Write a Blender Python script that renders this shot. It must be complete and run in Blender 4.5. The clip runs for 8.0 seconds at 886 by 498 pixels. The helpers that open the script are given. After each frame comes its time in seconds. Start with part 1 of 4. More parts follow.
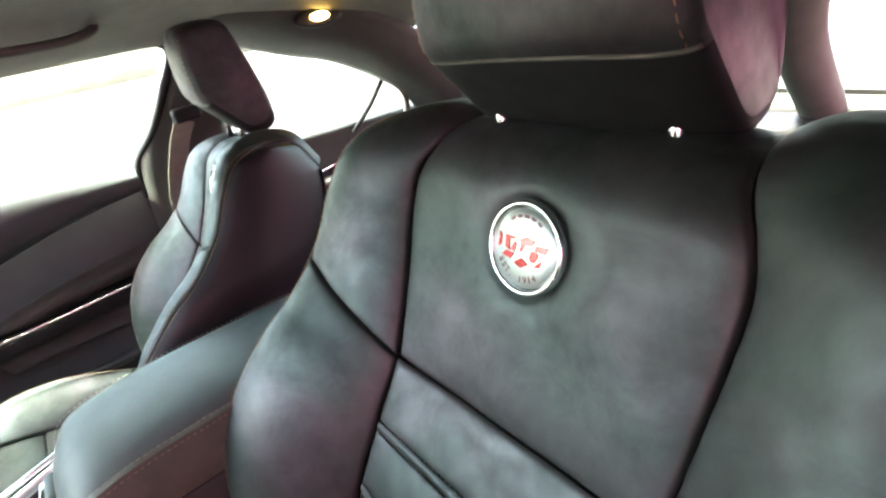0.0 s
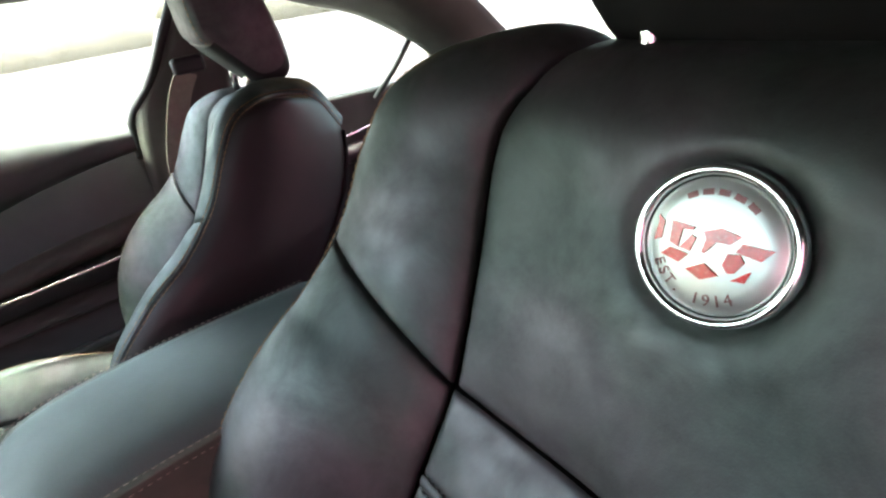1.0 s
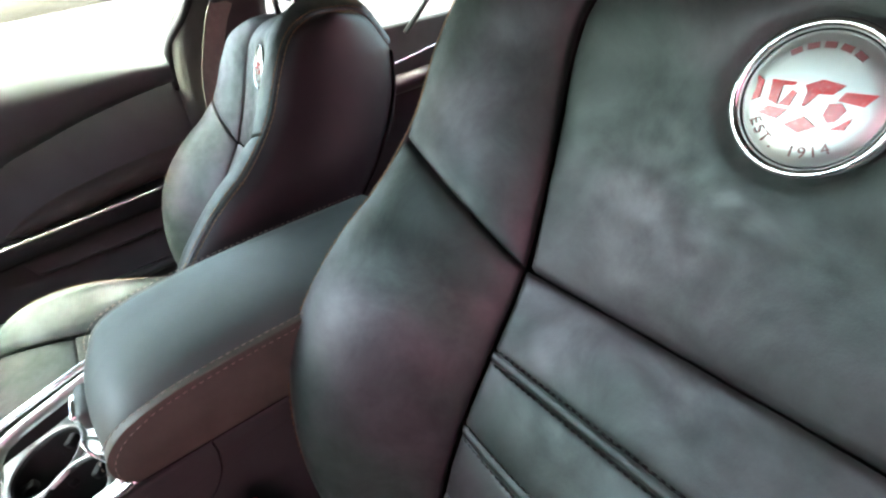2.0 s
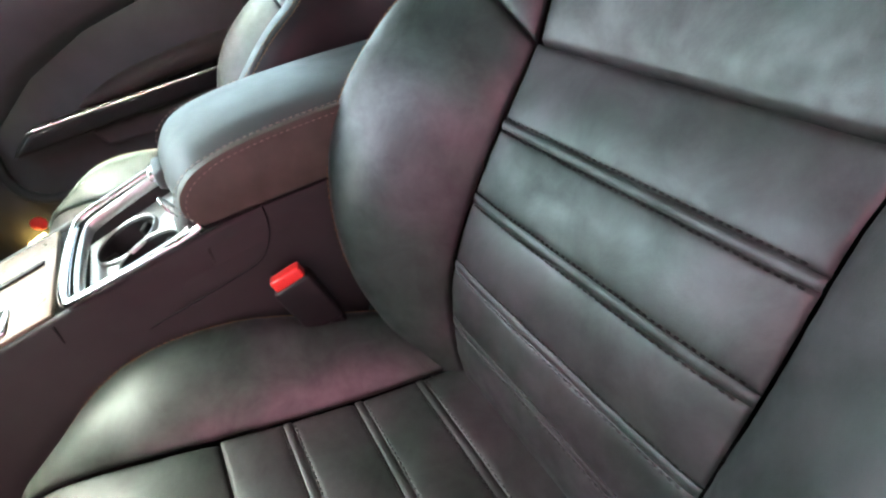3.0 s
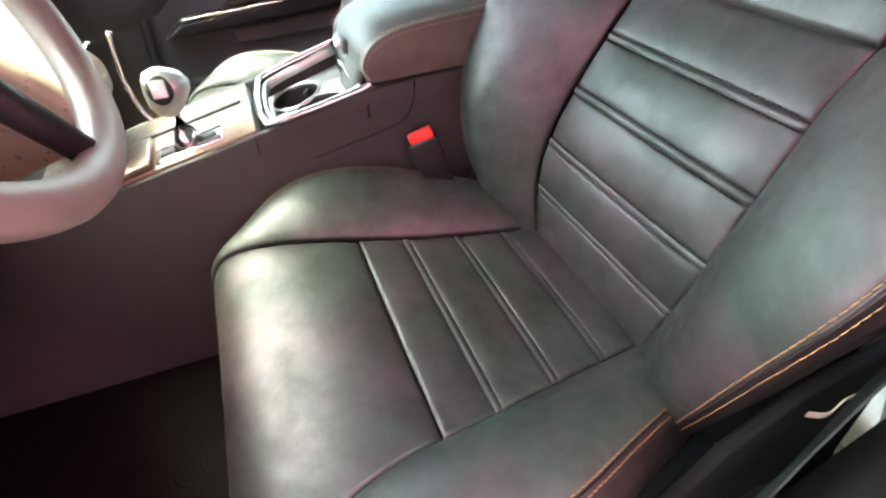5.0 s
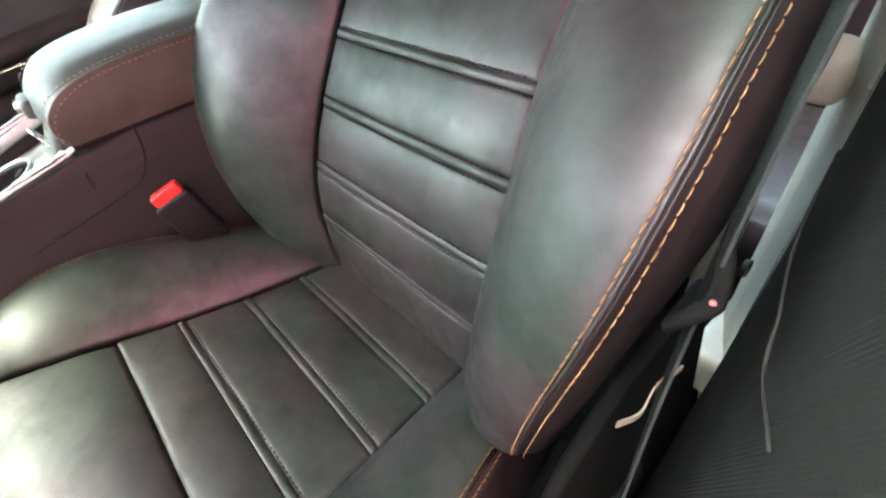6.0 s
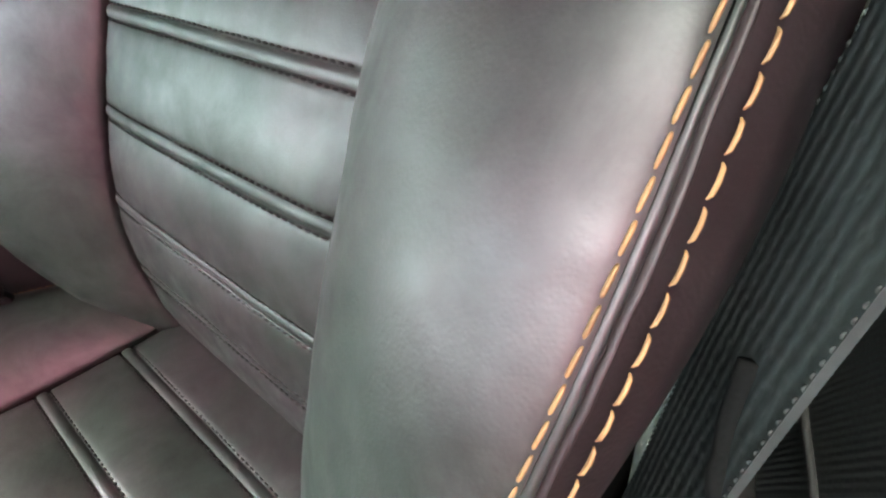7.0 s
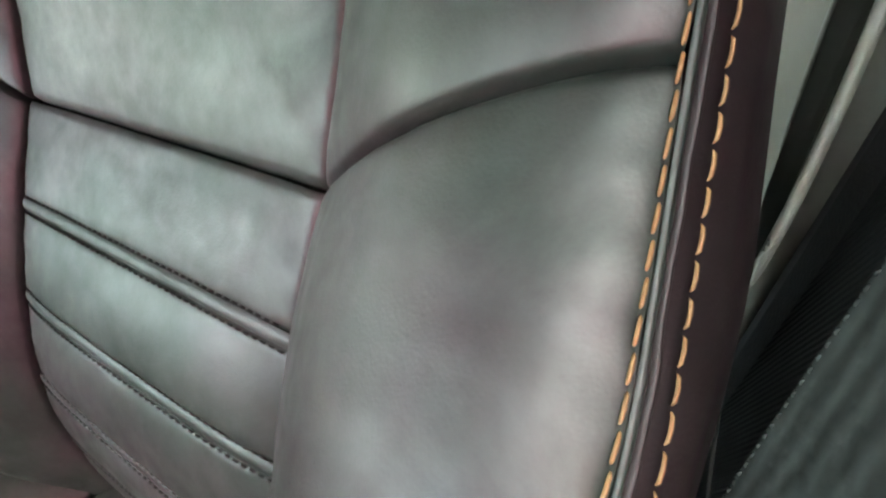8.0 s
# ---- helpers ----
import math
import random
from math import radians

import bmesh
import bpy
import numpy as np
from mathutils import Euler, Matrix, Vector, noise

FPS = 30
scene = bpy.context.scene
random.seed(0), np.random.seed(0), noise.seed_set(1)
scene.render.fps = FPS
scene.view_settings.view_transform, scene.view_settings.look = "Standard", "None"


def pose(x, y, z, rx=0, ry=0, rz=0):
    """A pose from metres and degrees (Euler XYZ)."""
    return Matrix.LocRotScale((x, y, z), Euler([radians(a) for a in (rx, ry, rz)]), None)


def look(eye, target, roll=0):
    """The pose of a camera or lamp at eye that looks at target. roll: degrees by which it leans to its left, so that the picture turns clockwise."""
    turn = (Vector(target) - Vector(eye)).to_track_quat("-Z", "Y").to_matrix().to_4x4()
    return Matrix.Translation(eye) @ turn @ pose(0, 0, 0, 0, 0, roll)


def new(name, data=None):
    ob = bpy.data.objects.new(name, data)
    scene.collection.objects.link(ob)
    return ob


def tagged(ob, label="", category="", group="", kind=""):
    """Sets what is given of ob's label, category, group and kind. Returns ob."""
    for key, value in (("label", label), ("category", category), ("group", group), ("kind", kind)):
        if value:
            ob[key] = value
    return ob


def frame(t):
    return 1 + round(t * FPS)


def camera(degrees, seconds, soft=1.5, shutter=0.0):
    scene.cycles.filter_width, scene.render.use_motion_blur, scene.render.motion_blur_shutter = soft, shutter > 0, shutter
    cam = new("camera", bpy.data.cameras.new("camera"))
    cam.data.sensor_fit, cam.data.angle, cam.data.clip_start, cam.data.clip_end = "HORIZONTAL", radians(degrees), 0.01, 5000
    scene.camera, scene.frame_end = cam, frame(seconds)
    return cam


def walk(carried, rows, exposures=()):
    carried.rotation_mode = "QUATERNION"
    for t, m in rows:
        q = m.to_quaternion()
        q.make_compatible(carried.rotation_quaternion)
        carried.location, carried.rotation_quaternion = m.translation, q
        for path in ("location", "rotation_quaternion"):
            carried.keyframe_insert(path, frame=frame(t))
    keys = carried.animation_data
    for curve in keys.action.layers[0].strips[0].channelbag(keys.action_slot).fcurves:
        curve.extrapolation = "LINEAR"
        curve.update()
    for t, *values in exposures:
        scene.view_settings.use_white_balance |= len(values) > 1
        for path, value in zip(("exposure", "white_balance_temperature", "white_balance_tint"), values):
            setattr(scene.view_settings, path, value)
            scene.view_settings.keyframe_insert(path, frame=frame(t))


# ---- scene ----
# Interior of a parked saloon car: both front seats, console, far door, pillars.
# x runs across the car (driver's door at +x), y to the rear, z up; the ground is z = 0.
cam = camera(82, 8.0, soft=2.4)
ROWS = [
    (0, 0.2490, 0.0813, 1.1614, 62.99, 10.61, 50.61),
    (0.5, 0.1626, 0.0981, 1.1341, 61.48, 9.24, 51.95),
    (1, 0.0967, 0.1196, 1.1028, 61.27, 8.56, 52.51),
    (1.2, 0.0743, 0.1270, 1.0930, 59.82, 9.29, 51.97),
    (2.3, 0.1290, 0.0180, 1.0620, 56.04, 7.83, 55.19),
    (2.5, 0.1552, 0.0059, 1.0430, 55.94, 7.94, 56.42),
    (3, 0.2238, -0.0241, 0.9826, 51.77, 8.55, 59.53),
    (3.5, 0.2820, -0.0619, 0.9677, 50.10, 6.62, 62.10),
    (4, 0.3288, -0.1424, 0.9790, 48.99, 5.15, 69.51),
    (4.2, 0.3400, -0.1720, 0.9810, 49.06, 4.53, 70.02),
    (5.3, 0.4177, -0.2079, 1.0023, 50.61, 2.28, 66.32),
    (5.5, 0.4193, -0.1675, 0.9958, 51.11, 2.51, 62.71),
    (6, 0.3839, -0.0539, 0.9417, 49.38, 8.00, 48.93),
    (6.5, 0.3416, 0.0384, 0.9028, 46.51, 9.81, 41.03),
    (7, 0.3168, 0.0781, 0.8800, 46.23, 7.18, 39.19),
    (7.5, 0.3080, 0.1133, 0.9219, 47.44, 7.33, 36.22),
    (8, 0.2991, 0.1423, 0.9625, 48.37, 6.70, 32.45),
]
walk(cam, [(t, pose(x, y, z, rx, ry, rz)) for t, x, y, z, rx, ry, rz in ROWS],
     exposures=[(t, e, k, -12) for t, e, k in ((0.0, 5.1, 6250), (0.5, 4.75, 6250), (1.2, 4.5, 6250), (2.3, 4.85, 6200), (3.0, 5.2, 6350), (4.2, 5.7, 6450), (5.5, 5.68, 6850), (6.5, 5.66, 6900), (7.5, 5.6, 6950), (8.0, 5.44, 7000))])

# ---- light ----
SUN_ELEV, SUN_TURN = radians(69.4), radians(221.8)
world = bpy.data.worlds.new("sky")
scene.world = world
world.use_nodes = True
wn = world.node_tree
sky = wn.nodes.new("ShaderNodeTexSky")
sky.sky_type = "NISHITA"
sky.sun_disc = False
sky.sun_elevation = SUN_ELEV
sky.sun_rotation = SUN_TURN
sky.dust_density = 6.0
wn.links.new(sky.outputs[0], wn.nodes["Background"].inputs[0])
wn.nodes["Background"].inputs[1].default_value = 0.15
sun_data = bpy.data.lights.new("sun", "SUN")
sun_data.energy, sun_data.angle, sun_data.color = 2.0, radians(0.6), (1.0, 0.94, 0.85)
sun = new("sun", sun_data)
sun.matrix_world = look((0, 0, 0), (-math.sin(SUN_TURN) * math.cos(SUN_ELEV), -math.cos(SUN_TURN) * math.cos(SUN_ELEV), -math.sin(SUN_ELEV)))


# ---- materials ----
def material(name, colour, rough=0.5, metal=0.0, grain=0.0, grain_scale=300.0, mottling=0.12, mottling_scale=9.0, spec=0.5, coat=0.0,
             wrinkle=0.0, wrinkle_scale=60.0, rough_var=0.06, spec_var=0.0, tone=None, tone_scale=14.0, gloss=None):
    m = bpy.data.materials.new(name)
    m.use_nodes = True
    n, l = m.node_tree.nodes, m.node_tree.links
    b = n["Principled BSDF"]
    b.inputs["Metallic"].default_value = metal
    b.inputs["Specular IOR Level"].default_value = spec
    b.inputs["Coat Weight"].default_value = coat
    b.inputs["Coat Roughness"].default_value = 0.25
    co = n.new("ShaderNodeTexCoord")
    big = n.new("ShaderNodeTexNoise")
    big.inputs["Scale"].default_value = mottling_scale
    big.inputs["Detail"].default_value = 6
    big.inputs["Roughness"].default_value = 0.6
    l.new(co.outputs["Object"], big.inputs["Vector"])
    ramp = n.new("ShaderNodeMapRange")
    ramp.inputs["From Min"].default_value, ramp.inputs["From Max"].default_value = 0.3, 0.7
    ramp.inputs["To Min"].default_value, ramp.inputs["To Max"].default_value = 1 - mottling, 1 + mottling
    l.new(big.outputs["Fac"], ramp.inputs["Value"])
    mix = n.new("ShaderNodeVectorMath")
    mix.operation = "SCALE"
    mix.inputs[0].default_value = colour
    if tone:
        patch = n.new("ShaderNodeTexNoise")
        patch.inputs["Scale"].default_value = tone_scale
        patch.inputs["Detail"].default_value = 4
        l.new(co.outputs["Object"], patch.inputs["Vector"])
        fac = n.new("ShaderNodeMapRange")
        fac.inputs["From Min"].default_value, fac.inputs["From Max"].default_value = 0.4, 0.6
        l.new(patch.outputs["Fac"], fac.inputs["Value"])
        two = n.new("ShaderNodeMix")
        two.data_type = "RGBA"
        two.inputs["A"].default_value = (*colour, 1)
        two.inputs["B"].default_value = (*tone, 1)
        l.new(fac.outputs[0], two.inputs["Factor"])
        l.new(two.outputs["Result"], mix.inputs[0])
        if gloss:
            sheen = n.new("ShaderNodeMix")
            sheen.data_type = "RGBA"
            sheen.inputs["A"].default_value = (*gloss[0], 1)
            sheen.inputs["B"].default_value = (*gloss[1], 1)
            l.new(fac.outputs[0], sheen.inputs["Factor"])
            l.new(sheen.outputs["Result"], b.inputs["Specular Tint"])
    l.new(ramp.outputs[0], mix.inputs["Scale"])
    l.new(mix.outputs[0], b.inputs["Base Color"])
    if spec_var:
        sv = n.new("ShaderNodeMapRange")
        sv.inputs["From Min"].default_value, sv.inputs["From Max"].default_value = 0.3, 0.7
        sv.inputs["To Min"].default_value, sv.inputs["To Max"].default_value = spec - spec_var, spec + spec_var
        worn = n.new("ShaderNodeTexNoise")
        worn.inputs["Scale"].default_value = mottling_scale * 0.8
        worn.inputs["Detail"].default_value = 9
        worn.inputs["Roughness"].default_value = 0.68
        worn.inputs["Distortion"].default_value = 0.4
        l.new(co.outputs["Object"], worn.inputs["Vector"])
        l.new(worn.outputs["Fac"], sv.inputs["Value"])
        l.new(sv.outputs[0], b.inputs["Specular IOR Level"])
    rr = n.new("ShaderNodeMapRange")
    rr.inputs["From Min"].default_value, rr.inputs["From Max"].default_value = 0.3, 0.7
    rr.inputs["To Min"].default_value, rr.inputs["To Max"].default_value = max(rough - rough_var, 0.02), min(rough + rough_var, 1)
    big2 = n.new("ShaderNodeTexNoise")
    big2.inputs["Scale"].default_value = mottling_scale * 3.1
    big2.inputs["Detail"].default_value = 5
    l.new(co.outputs["Object"], big2.inputs["Vector"])
    l.new(big2.outputs["Fac"], rr.inputs["Value"])
    l.new(rr.outputs[0], b.inputs["Roughness"])
    last = None
    if grain:
        v = n.new("ShaderNodeTexVoronoi")
        v.feature = "SMOOTH_F1"
        v.inputs["Scale"].default_value = grain_scale
        l.new(co.outputs["Object"], v.inputs["Vector"])
        bump = n.new("ShaderNodeBump")
        bump.inputs["Strength"].default_value = grain
        bump.inputs["Distance"].default_value = 0.25 / grain_scale
        l.new(v.outputs["Distance"], bump.inputs["Height"])
        last = bump
    if wrinkle:
        w = n.new("ShaderNodeTexNoise")
        w.inputs["Scale"].default_value = wrinkle_scale
        w.inputs["Detail"].default_value = 8
        w.inputs["Distortion"].default_value = 0.6
        l.new(co.outputs["Object"], w.inputs["Vector"])
        bump = n.new("ShaderNodeBump")
        bump.inputs["Strength"].default_value = wrinkle
        bump.inputs["Distance"].default_value = 0.1 / wrinkle_scale
        l.new(w.outputs["Fac"], bump.inputs["Height"])
        if last:
            l.new(last.outputs[0], bump.inputs["Normal"])
        last = bump
    if last:
        l.new(last.outputs[0], b.inputs["Normal"])
    return m


def ribbed(m, pitch, along, depth, strength):
    """Adds fine parallel ridges, a little wavy, to a material's relief."""
    n, l = m.node_tree.nodes, m.node_tree.links
    b = n["Principled BSDF"]
    co = n.new("ShaderNodeTexCoord")
    turn = n.new("ShaderNodeVectorMath")
    turn.operation = "DOT_PRODUCT"
    turn.inputs[1].default_value = Vector(along).normalized()
    l.new(co.outputs["Object"], turn.inputs[0])
    sway = n.new("ShaderNodeTexNoise")
    sway.inputs["Scale"].default_value = 260
    l.new(co.outputs["Object"], sway.inputs["Vector"])
    add = n.new("ShaderNodeMath")
    add.operation = "MULTIPLY_ADD"
    add.inputs[1].default_value = 0.25 * pitch
    l.new(sway.outputs["Fac"], add.inputs[0])
    l.new(turn.outputs["Value"], add.inputs[2])
    beat = n.new("ShaderNodeMath")
    beat.operation = "MULTIPLY"
    beat.inputs[1].default_value = 2 * math.pi / pitch
    l.new(add.outputs[0], beat.inputs[0])
    wave = n.new("ShaderNodeMath")
    wave.operation = "SINE"
    l.new(beat.outputs[0], wave.inputs[0])
    bump = n.new("ShaderNodeBump")
    bump.inputs["Strength"].default_value = strength
    bump.inputs["Distance"].default_value = depth
    l.new(wave.outputs[0], bump.inputs["Height"])
    for link in list(b.inputs["Normal"].links):
        l.new(link.from_socket, bump.inputs["Normal"])
    l.new(bump.outputs[0], b.inputs["Normal"])
    return m


LEATHER = material("black leather", (0.0140, 0.0196, 0.0162), 0.51, grain=0.22, grain_scale=900, mottling=0.4, mottling_scale=20, spec=0.62, spec_var=0.28, wrinkle=0.17, wrinkle_scale=170, rough_var=0.08, tone=(0.0190, 0.0158, 0.0170), tone_scale=8, gloss=((0.93, 1.0, 0.97), (1.0, 0.95, 0.985)))
# Copy of the seat leather with shade and red bounce put into its colour.
LEATHER_SIDE = material("shaded red-tinted side leather", (0.0100, 0.0062, 0.0070), 0.5, grain=0.2, grain_scale=800, mottling=0.2, mottling_scale=14, wrinkle=0.12, wrinkle_scale=150, spec=0.4)
ARM_VINYL = material("matt armrest vinyl", (0.034, 0.027, 0.024), 0.8, grain=0.3, grain_scale=500, mottling=0.12, spec=0.15)
# Warm light on the lid's black sides is put into this brown.
LID_SIDE = material("warm-tinted black armrest leather", (0.070, 0.066, 0.050), 0.5, grain=0.2, grain_scale=700, mottling=0.2, mottling_scale=25, wrinkle=0.14, wrinkle_scale=150)
# Sky sheen on the black lid is put into this paler, greener colour.
LID_LEATHER = material("armrest leather", (0.060, 0.069, 0.064), 0.5, grain=0.2, grain_scale=600, mottling=0.12, wrinkle=0.12, spec=0.4)
PLASTIC = material("grained black plastic", (0.007, 0.0068, 0.007), 0.6, grain=0.5, grain_scale=700, mottling=0.12, spec=0.3)
CONSOLE = material("soft console plastic", (0.032, 0.034, 0.032), 0.58, grain=0.3, grain_scale=800, mottling=0.12, spec=0.3)
GREY_TRIM = material("grey pillar trim", (0.29, 0.283, 0.245), 0.5, grain=0.25, grain_scale=900, mottling=0.08)
DOOR_TRIM = material("dark door vinyl", (0.056, 0.060, 0.060), 0.72, grain=0.3, grain_scale=500, mottling=0.12, spec=0.25)
HEADLINER = material("dark woven headliner", (0.092, 0.092, 0.080), 0.9, grain=0.4, grain_scale=900, mottling=0.12, spec=0.2)
RAIL_CLOTH = material("dark pillar cloth", (0.040, 0.040, 0.036), 0.85, grain=0.4, grain_scale=900, mottling=0.12, spec=0.2)
CHROME = material("chrome", (0.85, 0.85, 0.86), 0.12, metal=1.0, mottling=0.03, rough_var=0.04)
SATIN = material("satin metal", (0.46, 0.47, 0.45), 0.36, metal=0.85, mottling=0.05, mottling_scale=40, rough_var=0.06)
SEAL = material("brown-black seal rubber", (0.017, 0.009, 0.007), 0.6, mottling=0.15, spec=0.3)
MATT_BLACK = material("matt black plastic", (0.004, 0.004, 0.004), 0.85, grain=0.3, grain_scale=600, mottling=0.15, spec=0.06)
RUBBER = material("black rubber", (0.006, 0.006, 0.006), 0.6, mottling=0.12, spec=0.3)
CARPET = material("black carpet", (0.006, 0.0054, 0.0050), 0.95, grain=0.8, grain_scale=260, mottling=0.25, mottling_scale=30, spec=0.0, wrinkle=0.6, wrinkle_scale=200)
THREAD = material("ochre thread", (0.19, 0.108, 0.044), 0.65, mottling=0.25, mottling_scale=60)
DARK_THREAD = material("black thread", (0.010, 0.0095, 0.0095), 0.75, mottling=0.2, mottling_scale=60, spec=0.2)
PALE_THREAD = material("pale thread", (0.22, 0.18, 0.15), 0.7, mottling=0.2, mottling_scale=60)
RED_ENAMEL = material("red enamel", (0.52, 0.02, 0.025), 0.25, mottling=0.15, mottling_scale=200, coat=0.5)
FIGURE = material("dull dark red enamel", (0.16, 0.05, 0.05), 0.4, mottling=0.15, mottling_scale=200)
RED_PLASTIC = material("red plastic", (0.75, 0.03, 0.03), 0.35, mottling=0.06)
BELT = material("olive-grey belt webbing", (0.13, 0.125, 0.098), 0.75, grain=0.6, grain_scale=500, mottling=0.15, mottling_scale=60)
WEBBING = material("belt webbing", (0.025, 0.027, 0.026), 0.75, grain=0.6, grain_scale=500, mottling=0.15, mottling_scale=60)
WEBBING_NEAR = ribbed(material("dark woven belt webbing", (0.017, 0.020, 0.020), 0.8, grain=0.7, grain_scale=330, mottling=0.25, mottling_scale=60, spec=0.2), 0.0056, (-0.31, 0.93, -0.23), 0.0007, 0.28)
RIBBED = ribbed(material("finely ribbed black pillar trim", (0.0085, 0.0092, 0.0092), 0.66, grain=0.3, grain_scale=700, mottling=0.15, spec=0.14), 0.0022, (-0.16, 0.93, 0.3), 0.0003, 0.6)
# Sunlight on sill, belt anchor and rear door is put into this paleness.
BEIGE = material("sunlit pale trim", (0.52, 0.48, 0.40), 0.5, mottling=0.12, grain=0.2, grain_scale=600)
SILVER = material("silver console plate", (0.20, 0.155, 0.115), 0.36, metal=0.35, mottling=0.12, mottling_scale=30, rough_var=0.1)
PAVING = material("dark warm paving", (0.055, 0.040, 0.038), 0.85, grain=0.5, grain_scale=40, mottling=0.25, mottling_scale=1.2, wrinkle=0.5, wrinkle_scale=12)
AMBER = material("amber lens", (0.9, 0.4, 0.05), 0.25, mottling=0.05)
AMBER.node_tree.nodes["Principled BSDF"].inputs["Emission Color"].default_value = (1.0, 0.55, 0.15, 1)
AMBER.node_tree.nodes["Principled BSDF"].inputs["Emission Strength"].default_value = 1.2
GLASS = bpy.data.materials.new("window glass")
GLASS.use_nodes = True
gb = GLASS.node_tree.nodes["Principled BSDF"]
gb.inputs["Transmission Weight"].default_value = 1.0
gb.inputs["Roughness"].default_value = 0.0
gb.inputs["IOR"].default_value = 1.1
gb.inputs["Base Color"].default_value = (0.97, 0.99, 0.98, 1)


# ---- mesh helpers ----
def part(name, mesh, mat, parent=None, label="", smooth=True):
    if isinstance(mesh, bmesh.types.BMesh):
        me = bpy.data.meshes.new(name)
        bmesh.ops.recalc_face_normals(mesh, faces=mesh.faces)
        mesh.to_mesh(me)
        mesh.free()
    else:
        me = mesh
    me.materials.clear()
    me.materials.append(mat)
    if smooth:
        me.shade_smooth()
    ob = new(name, me)
    if parent is not None:
        ob.parent = parent
    if label:
        ob["label"] = label
    return ob


def thing(name, label, category, at=(0, 0, 0), group="", kind=""):
    ob = new(name)
    ob.location = at
    return tagged(ob, label, category, group, kind)


def grid_mesh(name, pts, close_u=False):
    """A mesh from an (n, m, 3) array of points."""
    n, m = pts.shape[:2]
    faces = []
    for i in range(n if close_u else n - 1):
        for j in range(m - 1):
            a, b = i * m + j, ((i + 1) % n) * m + j
            faces.append((a, b, b + 1, a + 1))
    me = bpy.data.meshes.new(name)
    me.from_pydata([tuple(map(float, p)) for p in pts.reshape(-1, 3)], [], faces)
    me.update()
    return me


def rounded_box(size, at=(0, 0, 0), bevel=0.01, segments=3, turn=None, taper=None):
    bm = bmesh.new()
    bmesh.ops.create_cube(bm, size=1)
    for v in bm.verts:
        v.co = Vector((v.co.x * size[0], v.co.y * size[1], v.co.z * size[2]))
        if taper and v.co.z > 0:
            v.co.x *= taper[0]
            v.co.y *= taper[1]
    bevel = min(bevel, 0.45 * min(size))
    bmesh.ops.bevel(bm, geom=bm.edges[:], offset=bevel, segments=segments, profile=0.5, affect="EDGES")
    m = Matrix.Translation(at) @ (turn if turn else Matrix())
    bm.transform(m)
    return bm


def prism(outline, x0, x1, bevel=0.006, segments=2):
    """A solid with an outline of (y, z) points, from x0 to x1."""
    bm = bmesh.new()
    a = [bm.verts.new((x0, y, z)) for y, z in outline]
    f = bm.faces.new(a)
    ext = bmesh.ops.extrude_face_region(bm, geom=[f])
    for v in [e for e in ext["geom"] if isinstance(e, bmesh.types.BMVert)]:
        v.co.x = x1
    if bevel:
        bmesh.ops.bevel(bm, geom=bm.edges[:], offset=bevel, segments=segments, profile=0.5, affect="EDGES", clamp_overlap=True)
    return bm


def tube(path, radius, sides=10, closed=False, flat=1.0, up=(0, 0, 1)):
    """A round or flattened bar along a path; radius may be a list."""
    p = [Vector(q) for q in path]
    n = len(p)
    rad = radius if isinstance(radius, (list, tuple)) else [radius] * n
    pts = np.zeros((n, sides + 1, 3))
    for i in range(n):
        a, b = (p[(i - 1) % n], p[(i + 1) % n]) if closed else (p[max(i - 1, 0)], p[min(i + 1, n - 1)])
        t = (b - a).normalized()
        s = t.cross(Vector(up))
        s = s.normalized() if s.length > 1e-6 else Vector((1, 0, 0))
        w = s.cross(t)
        for k in range(sides + 1):
            ang = 2 * math.pi * k / sides
            pts[i, k] = p[i] + s * (math.cos(ang) * rad[i]) + w * (math.sin(ang) * rad[i] * flat)
    me = grid_mesh("tube", pts, close_u=closed)
    bm = bmesh.new()
    bm.from_mesh(me)
    bmesh.ops.remove_doubles(bm, verts=bm.verts, dist=1e-6)
    if not closed:
        bmesh.ops.holes_fill(bm, edges=bm.edges, sides=sides + 1)
    return bm


def lathe(profile, at=(0, 0, 0), sides=40, turn=None):
    """Turned solid: (radius, height) points about z."""
    pts = np.zeros((sides, len(profile), 3))
    for i in range(sides):
        a = 2 * math.pi * i / sides
        for j, (r, h) in enumerate(profile):
            pts[i, j] = (r * math.cos(a), r * math.sin(a), h)
    me = grid_mesh("lathe", pts, close_u=True)
    bm = bmesh.new()
    bm.from_mesh(me)
    bmesh.ops.remove_doubles(bm, verts=bm.verts, dist=1e-6)
    bm.transform(Matrix.Translation(at) @ (turn if turn else Matrix()))
    return bm


def spline(points, n=10):
    """Catmull-Rom through points of any dimension."""
    p = np.asarray(points, float)
    q = np.vstack([2 * p[0] - p[1], p, 2 * p[-1] - p[-2]])
    out = []
    for i in range(1, len(q) - 2):
        for k in range(n):
            t = k / n
            out.append(0.5 * (2 * q[i] + (q[i + 1] - q[i - 1]) * t + (2 * q[i - 1] - 5 * q[i] + 4 * q[i + 1] - q[i + 2]) * t * t
                              + (3 * q[i] - q[i - 1] - 3 * q[i + 1] + q[i + 2]) * t ** 3))
    out.append(q[-2])
    return np.array(out)


